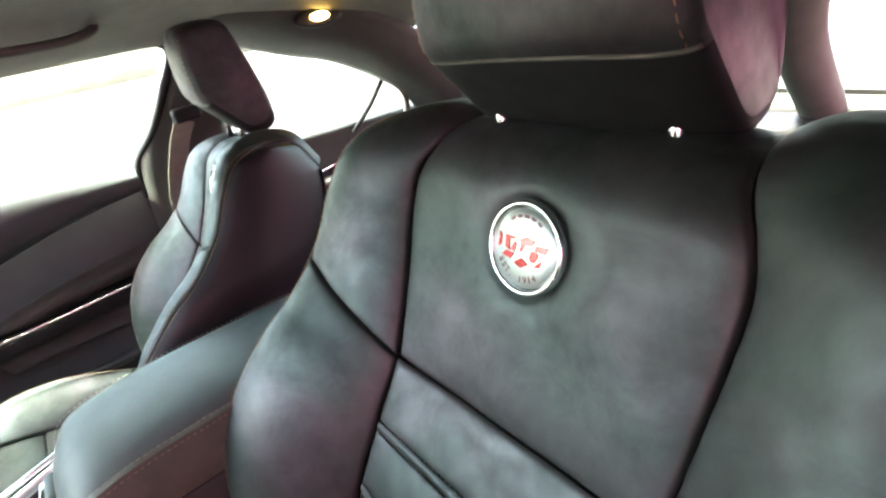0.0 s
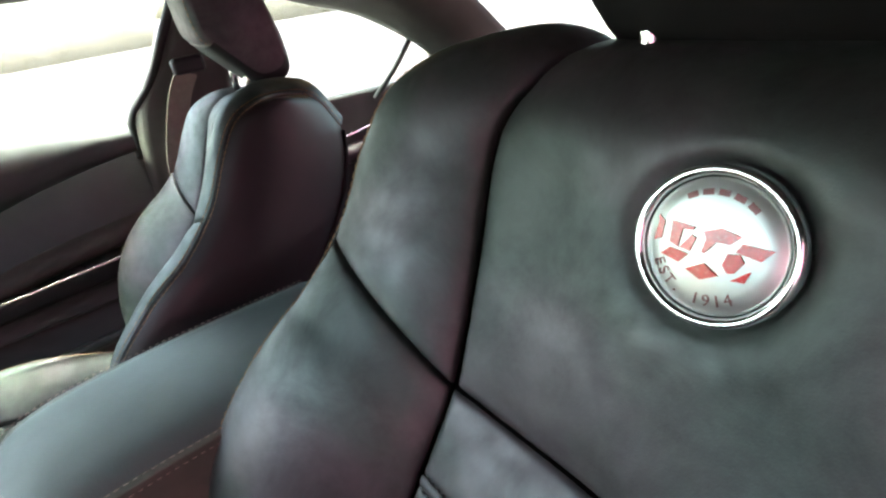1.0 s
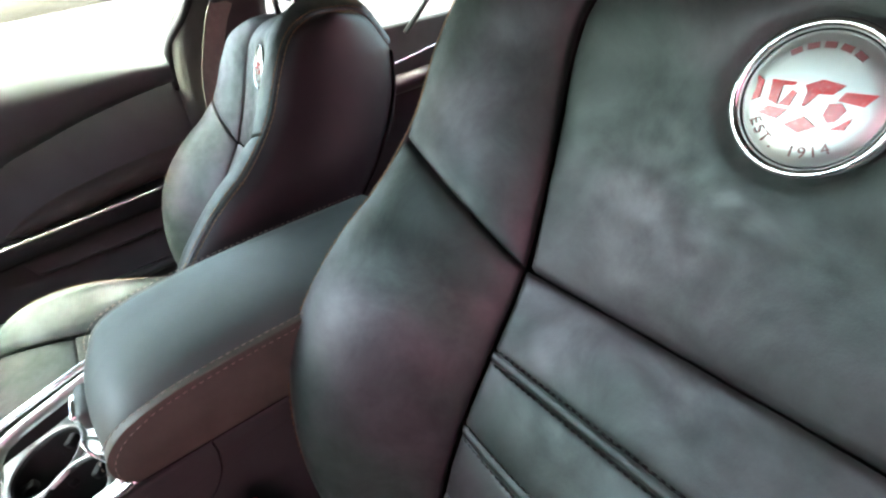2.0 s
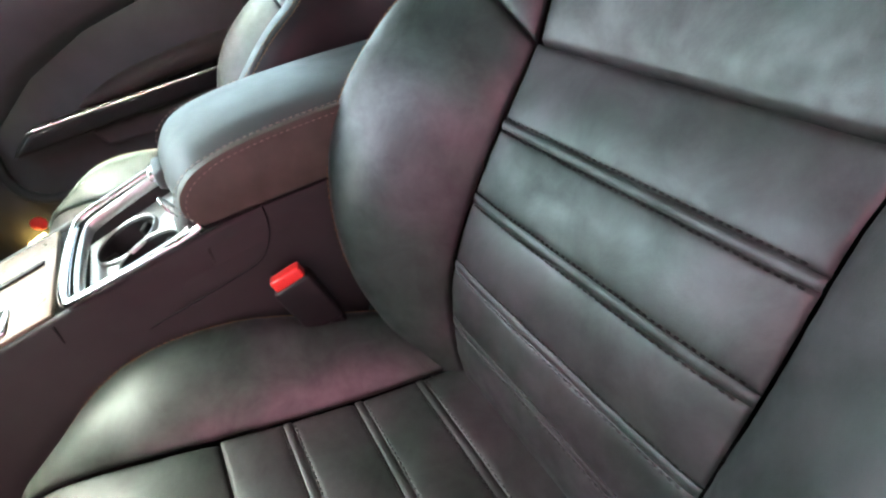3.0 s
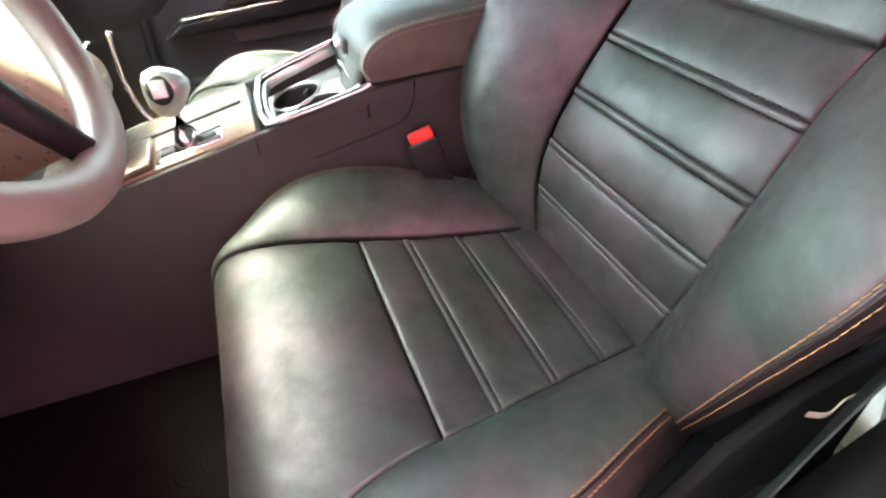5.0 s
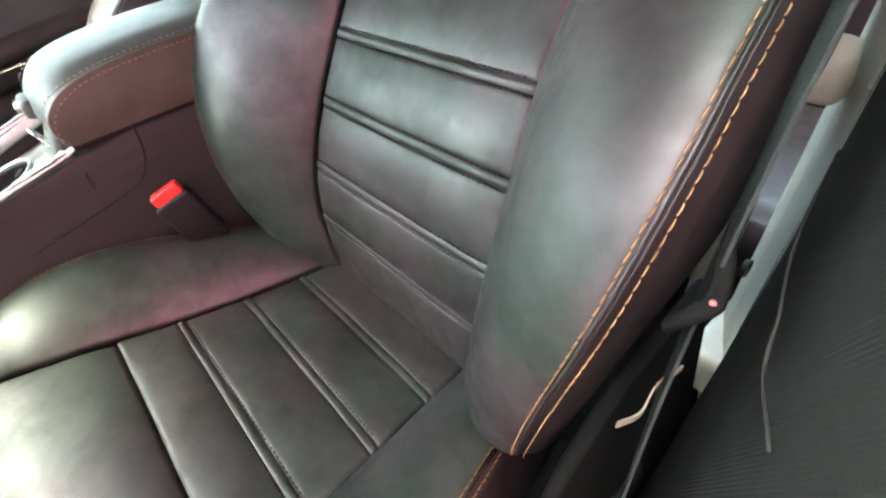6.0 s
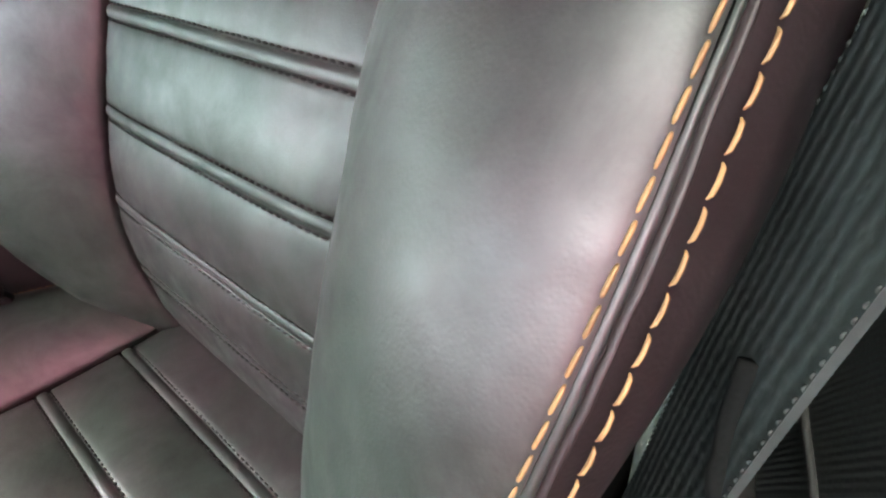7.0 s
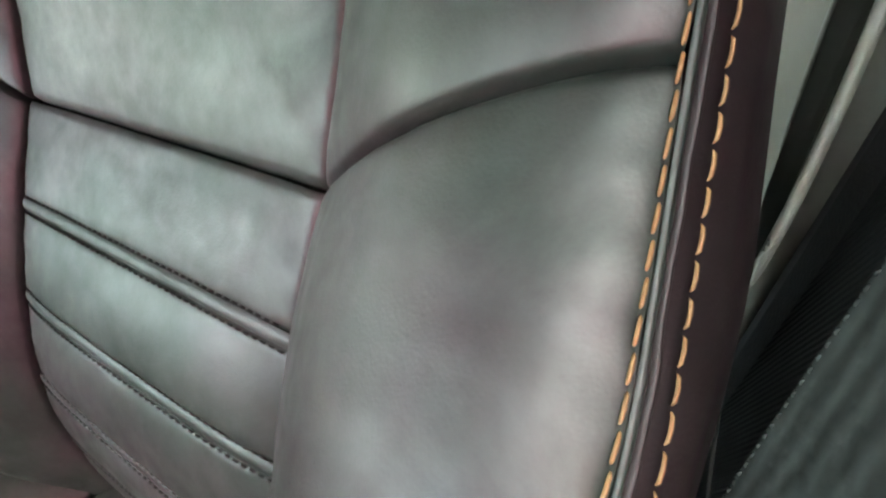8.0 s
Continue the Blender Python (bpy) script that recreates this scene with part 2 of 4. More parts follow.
def stitches(path, normals, length=0.0062, gap=0.0033, radius=0.0009, lift=0.0006, tilt=0.0, sink=0.0011):
    """A row of short threads laid along a path of points with its normals."""
    p = np.asarray(path, float)
    nn = np.asarray(normals, float)
    d = np.r_[0, np.cumsum(np.linalg.norm(np.diff(p, axis=0), axis=1))]
    verts, faces = [], []
    s, total = 0.0, d[-1]
    sides = 6
    while s + length < total:
        ring0 = len(verts)
        for k, f in enumerate((0.0, 0.12, 0.5, 0.88, 1.0)):
            q = s + length * f
            c = np.array([np.interp(q, d, p[:, i]) for i in range(3)])
            nrm = np.array([np.interp(q, d, nn[:, i]) for i in range(3)])
            nrm /= np.linalg.norm(nrm)
            c2 = np.array([np.interp(q + 1e-4, d, p[:, i]) for i in range(3)])
            t = c2 - c
            t /= max(np.linalg.norm(t), 1e-9)
            side = np.cross(t, nrm)
            r = radius * (0.45, 0.95, 1.1, 0.95, 0.45)[k]
            c = c + nrm * (lift - (sink, 0.0002, 0, 0.0002, sink)[k]) + side * tilt * (f - 0.5) * length
            for a in range(sides):
                an = 2 * math.pi * a / sides
                verts.append(tuple(c + side * math.cos(an) * r + nrm * math.sin(an) * r))
        for k in range(4):
            for a in range(sides):
                b0 = ring0 + k * sides
                faces.append((b0 + a, b0 + (a + 1) % sides, b0 + sides + (a + 1) % sides, b0 + sides + a))
        faces.append(tuple(ring0 + a for a in range(sides - 1, -1, -1)))
        faces.append(tuple(ring0 + 4 * sides + a for a in range(sides)))
        s += length + gap
    me = bpy.data.meshes.new("stitching")
    me.from_pydata(verts, [], faces)
    me.update()
    return me


def belt_strip(path, width, thick, across):
    p = spline(path, 8)
    a = Vector(across).normalized()
    n = len(p)
    pts = np.zeros((n, 5, 3))
    for i in range(n):
        t = Vector(p[min(i + 1, n - 1)] - p[max(i - 1, 0)]).normalized()
        w = a - t * a.dot(t)
        w.normalize()
        nn = t.cross(w)
        for k, (u, v) in enumerate(((-1, -1), (1, -1), (1, 1), (-1, 1), (-1, -1))):
            pts[i, k] = Vector(p[i]) + w * (u * width / 2) + nn * (v * thick / 2)
    return grid_mesh("belt", pts)


# ---- the upholstered surfaces of a front seat, about the seat's own middle ----
class Shell:
    """A padded surface round a side profile: a middle panel, two bolsters and two sides."""

    def __init__(self, profile, nodes, seam, outer, height, panel_h, droop=(0.0, 1.0, 0.0), shift=0.0):
        self.droop, self.shift = droop, shift
        self.p = spline(profile, 12)
        self.d = np.r_[0, np.cumsum(np.linalg.norm(np.diff(self.p, axis=0), axis=1))]
        self.length = self.d[-1]
        t = np.gradient(self.p, axis=0)
        t /= np.linalg.norm(t, axis=1)[:, None]
        self.n = np.stack([-t[:, 1], t[:, 0]], 1)
        sm = spline(np.column_stack([nodes, seam, outer, height, panel_h]), 8)
        self.w = [np.interp(self.d, sm[:, 0], sm[:, k]) for k in (1, 2, 3, 4)]

    def s_at(self, z=None, y=None):
        k = np.abs(self.p[:, 1] - z).argmin() if z is not None else np.abs(self.p[:, 0] - y).argmin()
        return self.d[k]

    def at(self, s, a):
        """Point at arc length s and lateral parameter a: to 1 the panel, to 2 the bolster, to 3 the edge band, to 4 the side."""
        s = np.clip(s, 0, self.length)
        sg, m = np.sign(a), np.abs(a)
        seam, outer, h, ph = (np.interp(s, self.d, w) for w in self.w)
        v = np.clip(m - 1, 0, 1)
        x = np.where(m <= 1, seam * m, seam + (outer - seam) * v)
        rise = 1.38 * v - 0.38 * v ** 3.4
        o = np.where(m <= 1, ph * m ** 4, ph + (h - ph) * rise + np.where(sg > 0, 0.052, 0.034) * v * (1 - v))
        e = np.clip(m - 2, 0, 1)
        x = x + np.where(m > 2, 0.0062 * np.sin(e * 1.35), 0)
        o = o - np.where(m > 2, 0.0062 * (1 - np.cos(e * 1.5)), 0)
        f = np.clip(m - 3, 0, 1)
        x = x + np.where(m > 3, 0.012 * np.sin(f * 2.8), 0)
        o = o - np.where(m > 3, SIDE * f, 0)
        y, z = (np.interp(s, self.d, self.p[:, k]) for k in (0, 1))
        top = np.clip((s - self.droop[0]) / (self.droop[1] - self.droop[0]), 0, 1)
        z = z - self.droop[2] * top * top * (3 - 2 * top) * np.clip(m - 1, 0, 1) ** 2
        ny, nz = (np.interp(s, self.d, self.n[:, k]) for k in (0, 1))
        return np.stack([x * sg + self.shift, y + ny * o, z + nz * o], -1)


SIDE = 0.16


def eased(n, lo=0.0, hi=1.0, k=0.92):
    t = np.linspace(0, 1, n)
    return lo + (hi - lo) * ((1 - k) * t + k * (0.5 - 0.5 * np.cos(np.pi * t)))


def padded(name, shell, s_grid, a_grid, tuck=0.006, reach=0.006, puff=0.0, edges=(1, 1, 1, 1), shape=None, soft=0.0007, pucker=0.0008):
    """A leather panel whose edges run down into the seams. edges: first s, last s, first a, last a."""
    p = shell.at(s_grid, a_grid)
    du, dv = np.gradient(p, axis=0), np.gradient(p, axis=1)
    nrm = np.cross(dv, du)
    nrm /= np.maximum(np.linalg.norm(nrm, axis=-1), 1e-9)[..., None]
    mid = p[p.shape[0] // 2, p.shape[1] // 2]
    inside = np.array([0, 0.45, 0.75]) if shell is BACK else np.array([0, 0.0, 0.2])
    if np.dot(nrm[p.shape[0] // 2, p.shape[1] // 2], mid - inside) < 0:
        nrm = -nrm
    lu = np.r_[np.zeros((1, p.shape[1])), np.cumsum(np.linalg.norm(np.diff(p, axis=0), axis=-1), axis=0)]
    lv = np.c_[np.zeros(p.shape[0]), np.cumsum(np.linalg.norm(np.diff(p, axis=1), axis=-1), axis=1)]
    dist = [lu, lu[-1:] - lu, lv, lv[:, -1:] - lv]
    off = np.zeros(p.shape[:2])
    bulge = np.ones(p.shape[:2])
    for on, d in zip(edges, dist):
        if on:
            off -= on * tuck * (0.45 * np.exp(-d / (1.6 * reach)) + 0.9 * np.exp(-(d / 0.0016) ** 1.5))
            bulge *= 1 - np.exp(-d / 0.03)
    off += puff * bulge
    near = np.full(p.shape[:2], 1.0)
    for on, d in zip(edges, dist):
        if on:
            near = np.minimum(near, d)
    pull = pucker * np.exp(-near / 0.013)
    for i in range(p.shape[0]):
        for j in range(p.shape[1]):
            q = Vector(p[i, j])
            off[i, j] += soft * noise.noise(q * 22) + 0.5 * soft * noise.noise(q * 55 + Vector((3, 1, 7))) + pull[i, j] * noise.noise(q * 100)
    if shape is not None:
        off = off + shape(p)
    me = grid_mesh(name, p + nrm * off[..., None])
    return me, p, nrm


# backrest: profile (y, z) up the middle, over the top and down behind
BACK = Shell([(0.165, 0.40), (0.14, 0.46), (0.128, 0.515), (0.130, 0.579), (0.145, 0.647), (0.1755, 0.717), (0.2175, 0.779), (0.2635, 0.8365),
              (0.302, 0.91), (0.327, 0.975), (0.346, 1.020), (0.385, 1.045), (0.440, 1.040), (0.475, 0.99)],
             [0, 0.112, 0.224, 0.336, 0.448, 0.560, 0.650, 0.705, 0.75, 0.86],
             [0.106, 0.124, 0.145, 0.146, 0.140, 0.148, 0.155, 0.138, 0.132, 0.13],
             [0.18, 0.216, 0.259, 0.293, 0.294, 0.28, 0.269, 0.253, 0.231, 0.214],
             [0.026, 0.034, 0.074, 0.089, 0.073, 0.044, 0.031, 0.014, 0.004, 0.003],
             [0.0, 0.003, -0.002, -0.006, 0.003, 0.005, 0.0, 0.001, 0, 0], droop=(0.60, 0.74, 0.006))
SEAT = Shell([(-0.315, 0.40), (-0.338, 0.44), (-0.345, 0.485), (-0.315, 0.525), (-0.25, 0.541), (-0.18, 0.542), (-0.12, 0.537), (-0.052, 0.529), (0.018, 0.521),
              (0.089, 0.512), (0.16, 0.500)],
             [0, 0.04, 0.148, 0.261, 0.375, 0.49, 0.62],
             [0.25, 0.250, 0.222, 0.181, 0.158, 0.139, 0.122],
             [0.256, 0.258, 0.268, 0.288, 0.281, 0.243, 0.20],
             [0.0, 0.002, 0.0, 0.047, 0.054, 0.040, 0.019],
             [0.0, 0.002, 0.010, 0.010, 0.0, -0.004, -0.001], shift=-0.012)
BADGE_Z = 0.976


def badge_dish(p):
    r = np.hypot(p[..., 0], (p[..., 2] - BADGE_Z) * 1.05)
    return -0.0095 * np.clip(1 - (r / 0.0425) ** 9, 0, 1) - 0.0018 * np.exp(-((r - 0.044) / 0.007) ** 2)


def side_of_back(sg, sv):
    """The side of the backrest from the edge band to the rear shell, its rear edge, and the row where the top begins."""
    e = BACK.at(sv, np.full(len(sv), 3.0 * sg))
    crest = int(np.argmax(e[:, 2]))
    low = int(np.argmin(np.abs(e[:crest, 2] - e[-1, 2])))
    rear = np.zeros_like(e)
    for i in range(len(sv)):
        if i <= low:
            t = np.clip((i - low + 40) / 40, 0, 1) ** 2
            y = np.interp(e[i, 2], BACK.p[:128, 1], BACK.p[:128, 0]) + 0.145
            rear[i] = np.array([e[i, 0] - sg * 0.05, y, e[i, 2]]) * (1 - t) + e[-1] * t
            rear[i, 2] = e[i, 2]
        elif i < crest:
            tail = e[crest:][::-1]
            rear[i] = [np.interp(e[i, 2], tail[:, 2], tail[:, k]) for k in range(3)]
        else:
            rear[i] = e[crest]
    pts = np.zeros((crest + 1, 18, 3))
    for j, t in enumerate(np.linspace(0, 1, 18)):
        pts[:, j] = e[:crest + 1] * (1 - t) + rear[:crest + 1] * t
        pts[:, j, 0] += sg * (0.026 if sg > 0 else 0.012) * math.sin(math.pi * t) ** 0.7
    pts[:, 0] -= np.array([sg * 0.003, 0, 0])
    return pts, rear[:low + 1]


def leaned(recline):
    """How a backrest set further back than the driver's stands: tipped about its hinge and a little askew."""
    tip = Matrix.Translation((0, 0.13, 0.45)) @ Matrix.Rotation(-recline, 4, "X") @ Matrix.Translation((0, -0.13, -0.45))
    askew = Matrix.Rotation(radians(-6), 4, "Z") @ Matrix.Rotation(radians(-6), 4, "Y")
    return tip @ Matrix.Translation((0, 0.3262, BADGE_Z)) @ askew @ Matrix.Translation((0, -0.3262, -BADGE_Z))


def build_seat(at, strap, recline=0.0):
    seat = thing("front_seat", "black leather front seat with ribbed inserts and ochre double stitching", "car seat", at, group="front seats")
    rib_s = [BACK.s_at(z=q) for q in (0.579, 0.647, 0.717, 0.779)]
    top_seam = BACK.s_at(z=0.8365)
    end = BACK.length
    # middle of the backrest
    s = np.linspace(top_seam, end, 90)[:, None] + np.zeros((1, 80))
    a = eased(80, -1, 1)[None, :] + np.zeros((90, 1))
    me, p, nrm = padded("upper_insert", BACK, s, a, puff=0.006, edges=(1, 0, 1, 1), shape=badge_dish)
    part("upper_insert", me, LEATHER, seat, "smooth black leather insert with a round dished badge seat")
    cuts = [BACK.s_at(z=0.47)] + rib_s + [top_seam]
    for i in range(len(cuts) - 1):
        lo = cuts[i] + (0.0045 if i > 0 else 0)
        hi = cuts[i + 1] - (0.0045 if i < len(cuts) - 2 else 0)
        s = eased(22, lo, hi)[:, None] + np.zeros((1, 50))
        a = eased(50, -1, 1)[None, :] + np.zeros((22, 1))
        me, p, nrm = padded("channel", BACK, s, a, tuck=0.0019, reach=0.006, puff=0.0044)
        part("channel", me, LEATHER, seat)
    for r in rib_s:
        s = eased(8, r - 0.0045, r + 0.0045)[:, None] + np.zeros((1, 50))
        a = eased(50, -1, 1)[None, :] + np.zeros((8, 1))
        me, p, nrm = padded("welt", BACK, s, a, tuck=0.0011, reach=0.0012, puff=0.0030, pucker=0.0002)
        welt = part("welt", me, LEATHER, seat)
        for side in (-1, 1):
            al = np.linspace(-0.955, 0.955, 60)
            sl = np.full(60, r + side * 0.0062)
            q = BACK.at(sl, al)
            nq = np.gradient(q, axis=0)
            up = BACK.at(sl + 1e-3, al) - q
            nn = np.cross(up, nq)
            nn /= np.linalg.norm(nn, axis=1)[:, None]
            if nn[30, 1] > 0:
                nn = -nn
            part("stitching", stitches(q, nn, 0.0040, 0.0022, 0.00075, lift=-0.0005, sink=0.0008), DARK_THREAD, welt)
    # bolsters, split by a seam that climbs to the edge
    ends = {}
    rise = BACK.s_at(z=0.896) - top_seam
    for sg in (-1, 1):
        av = eased(34, 1, 2)
        split = top_seam + rise * (0.35 * (av - 1) + 0.65 * np.sin((av - 1) * np.pi / 2))
        lo = np.full(34, 0.0)
        hi = np.full(34, end)
        for nm, a0, a1, n in (("lower_bolster", lo, split, 170), ("upper_bolster", split, hi, 110)):
            t = eased(n, k=0.85)[:, None]
            s = a0[None, :] * (1 - t) + a1[None, :] * t
            a = sg * (av[None, :] + np.zeros((n, 1)))
            me, p, nrm = padded(nm, BACK, s, a, tuck=0.006, reach=0.0042, puff=0.004, edges=(0 if nm[0] == "l" else 1, 1 if nm[0] == "l" else 0, 1, 0.12))
            part(nm, me, LEATHER, seat)
        # edge band: two soft rolls with a seam between, then the side
        n = 150
        sv = np.linspace(0, end, n)
        for nm, b0, b1 in (("edge_band", 2, 2.5), ("edge_band", 2.5, 3)):
            s = sv[:, None] + np.zeros((1, 10))
            a = sg * (eased(10, b0, b1)[None, :] + np.zeros((n, 1)))
            me, p, nrm = padded(nm, BACK, s, a, tuck=0.0026, reach=0.002, puff=0.001, edges=(0, 0, 0.25 if b0 == 2 else 1, 1))
            band = part(nm, me, LEATHER if b0 == 2 else LEATHER_SIDE, seat)
            al = np.full(n, 1.991 if b0 == 2 else 2.94) * sg
            q = BACK.at(sv, al)
            t1 = np.gradient(q, axis=0)
            t2 = BACK.at(sv, al + 0.02 * sg) - q
            nn = np.cross(t1, t2) * sg
            nn /= np.linalg.norm(nn, axis=1)[:, None]
            if nn[75, 1] > 0 and b0 == 2:
                nn = -nn
            if b0 == 2.5 and nn[75, 0] * sg < 0:
                nn = -nn
            part("stitching", stitches(q, nn, 0.0066, 0.0012, 0.00050, lift=0.0009 if b0 == 2 else 0.0017, tilt=0.06, sink=0.0007), THREAD, band, "ochre thread stitching")
        side, rear = side_of_back(sg, sv)
        part("side_panel", grid_mesh("side_panel", side), LEATHER_SIDE, seat)
        ends[sg] = rear
    pts = np.zeros((len(ends[1]), 21, 3))
    for j, u in enumerate(np.linspace(-1, 1, 21)):
        pts[:, j] = ends[-1] * (1 - u) / 2 + ends[1] * (1 + u) / 2
        pts[:, j, 1] += 0.035 * (1 - u * u)
    shell = part("back_shell", grid_mesh("back_shell", pts), PLASTIC, seat)
    for sg in (-1, 1):
        part("piping", tube([Vector(q) + Vector((sg * 0.002, 0.002, 0)) for q in ends[sg][20::3]], 0.0028, 7), DARK_THREAD, shell, "corded rear edge")
    leaning = list(seat.children_recursive)
    # cushion
    front = SEAT.d[np.abs(SEAT.p[:, 0] + 0.137)[20:].argmin() + 20]
    ribs = [SEAT.d[np.abs(SEAT.p[:, 0] - q)[20:].argmin() + 20] for q in (-0.067, 0.005, 0.079)]
    endc = SEAT.length
    s = np.r_[np.linspace(0, front - 0.03, 50), front - 0.03 + 0.03 * eased(14)[1:]][:, None] + np.zeros((1, 60))
    a = eased(60, -1, 1)[None, :] + np.zeros((63, 1))
    me, p, nrm = padded("cushion_front", SEAT, s, a, puff=0.006, reach=0.009, tuck=0.008, edges=(0, 1, 1, 1))
    part("cushion_front", me, LEATHER, seat)
    cuts = [front] + ribs + [endc]
    for i in range(4):
        lo = cuts[i] + (0.0045 if i > 0 else 0)
        hi = cuts[i + 1] - (0.0045 if i < 3 else 0)
        s = eased(24, lo, hi)[:, None] + np.zeros((1, 50))
        a = eased(50, -1, 1)[None, :] + np.zeros((24, 1))
        me, p, nrm = padded("channel", SEAT, s, a, tuck=0.0023, reach=0.007, puff=0.0052)
        part("channel", me, LEATHER, seat)
    for r in ribs:
        s = eased(8, r - 0.0045, r + 0.0045)[:, None] + np.zeros((1, 50))
        a = eased(50, -1, 1)[None, :] + np.zeros((8, 1))
        me, p, nrm = padded("welt", SEAT, s, a, tuck=0.0011, reach=0.0012, puff=0.0030, pucker=0.0002)
        welt = part("welt", me, LEATHER, seat)
        for side in (-1, 1):
            al = np.linspace(-0.955, 0.955, 60)
            q = SEAT.at(np.full(60, r + side * 0.0062), al)
            part("stitching", stitches(q, np.tile((0, 0.05, 1.0), (60, 1)), 0.0040, 0.0022, 0.00075, lift=-0.0005, sink=0.0008), DARK_THREAD, welt)
    n = 160
    sv = np.linspace(0, endc, n)
    for sg in (-1, 1):
        s = sv[:, None] + np.zeros((1, 30))
        a = sg * (eased(30, 1, 2)[None, :] + np.zeros((n, 1)))
        me, p, nrm = padded("cushion_bolster", SEAT, s, a, tuck=0.006, reach=0.007, puff=0.004, edges=(0, 0, 1, 0.15))
        part("cushion_bolster", me, LEATHER, seat)
        for b0, b1 in ((2, 2.5), (2.5, 3)):
            s = sv[:, None] + np.zeros((1, 9))
            a = sg * (eased(9, b0, b1)[None, :] + np.zeros((n, 1)))
            me, p, nrm = padded("edge_band", SEAT, s, a, tuck=0.0035, reach=0.003, puff=0.0015, edges=(0, 0, 1, 1))
            band = part("edge_band", me, LEATHER_SIDE, seat)
            al = np.full(n, 1.991 if b0 == 2 else 2.94) * sg
            q = SEAT.at(sv, al)
            nn = np.cross(np.gradient(q, axis=0), SEAT.at(sv, al + 0.02 * sg) - q)
            nn /= np.linalg.norm(nn, axis=1)[:, None]
            if (nn[90, 2] < 0 and b0 == 2) or (b0 == 2.5 and nn[90, 0] * sg < 0):
                nn = -nn
            part("stitching", stitches(q[18:], nn[18:], 0.0062, 0.0010, 0.0005, lift=0.0004, tilt=0.12), THREAD, band, "ochre thread stitching")
        s = sv[:, None] + np.zeros((1, 16))
        a = sg * (eased(16, 3, 3.75, 0.3)[None, :] + np.zeros((n, 1)))
        me, p, nrm = padded("cushion_side", SEAT, s, a, puff=0.002, edges=(0, 0, 1, 0))
        part("cushion_side", me, LEATHER_SIDE, seat)
        part("valance", rounded_box((0.03, 0.5, 0.13), (sg * 0.268, -0.03, 0.345), 0.012), MATT_BLACK, seat)
        part("seat_rail", rounded_box((0.04, 0.56, 0.04), (sg * 0.2, 0.0, 0.27), 0.006), RUBBER, seat)
    part("seat_pan", rounded_box((0.5, 0.5, 0.08), (0, -0.05, 0.35), 0.02), MATT_BLACK, seat)
    # headrest on two chromed posts
    sec = spline([(0.338, 1.112), (0.328, 1.130), (0.326, 1.180), (0.332, 1.224), (0.346, 1.242), (0.385, 1.247), (0.414, 1.240), (0.425, 1.215), (0.440, 1.15), (0.450, 1.09), (0.444, 1.052), (0.402, 1.044), (0.362, 1.084), (0.338, 1.112)], 5)
    cy, cz = 0.382, 1.150
    us = np.sin(np.linspace(-1, 1, 41) * math.pi / 2)
    pts = np.zeros((len(us), len(sec), 3))
    for i, u in enumerate(us):
        f = 1 - 0.10 * abs(u) ** 9 - 0.10 * abs(u) ** 40
        for j, (y, z) in enumerate(sec):
            w = 0.117 - 0.11 * max(z - 1.12, 0)
            pts[i, j] = (u * w, cy + (y - cy) * f + 0.012 * u * u, cz + (z - cz) * f - 0.004 * u * u)
    bm = bmesh.new()
    bm.from_mesh(grid_mesh("headrest", pts))
    bmesh.ops.remove_doubles(bm, verts=bm.verts, dist=1e-5)
    bmesh.ops.holes_fill(bm, edges=bm.edges[:], sides=0)
    hr = part("headrest", bm, LEATHER, seat, "padded black leather headrest with a stitched lower edge")
    under = pts[:, 47:].copy()
    under[..., 2] -= 0.0015
    part("underside", grid_mesh("underside", under), RUBBER, hr, "matt black underside")
    for sx in (-0.080, 0.080):
        part("headrest_post", tube([(sx, 0.392, 1.02), (sx, 0.394, 1.05), (sx, 0.398, 1.10)], 0.0065, 12), CHROME, hr)
    low = pts[3:-3, 0]
    part("piping", tube([Vector(q) for q in low], 0.0018, 6), LID_SIDE, hr, "thin piped seam")
    for i in (5, 35):
        line = pts[i, 0:22]
        part("stitching", stitches(line, np.tile((0.3 if i > 20 else -0.3, -1, 0), (22, 1)), 0.0055, 0.003, 0.0005), THREAD, hr, "ochre thread stitching")
    leaning += [hr] + list(hr.children)
    if recline:
        tip = leaned(recline)
        raised = Matrix.Translation(tip @ Vector((0, 0.39, 1.075))) @ Matrix.Rotation(radians(-8), 4, "Z") @ Matrix.Translation((0, -0.39, -1.05))
        for ob in leaning:
            ob.data.transform(raised if ob is hr or ob.parent is hr else tip)
    for sg in (-1, 1):
        x0, x1 = sorted((sg * 0.262, sg * 0.277))
        part("hinge_cover", prism([(0.03, 0.29), (0.03, 0.46), (0.09, 0.55), (0.16, 0.60), (0.28, 0.62), (0.33, 0.29)], x0, x1, 0.005, 2), MATT_BLACK, seat, "black hinge cover")
    if strap:
        # Sunlit edge of the belt webbing, its light put into a pale colour.
        part("strap_end", belt_strip([(0.300, 0.108, 0.640), (0.304, 0.128, 0.633), (0.301, 0.150, 0.636), (0.304, 0.178, 0.632)], 0.005, 0.0012, (0, 0.3, 1)), PALE_THREAD, seat, "edge of belt webbing painted pale for sunlight", smooth=False)
    return seat


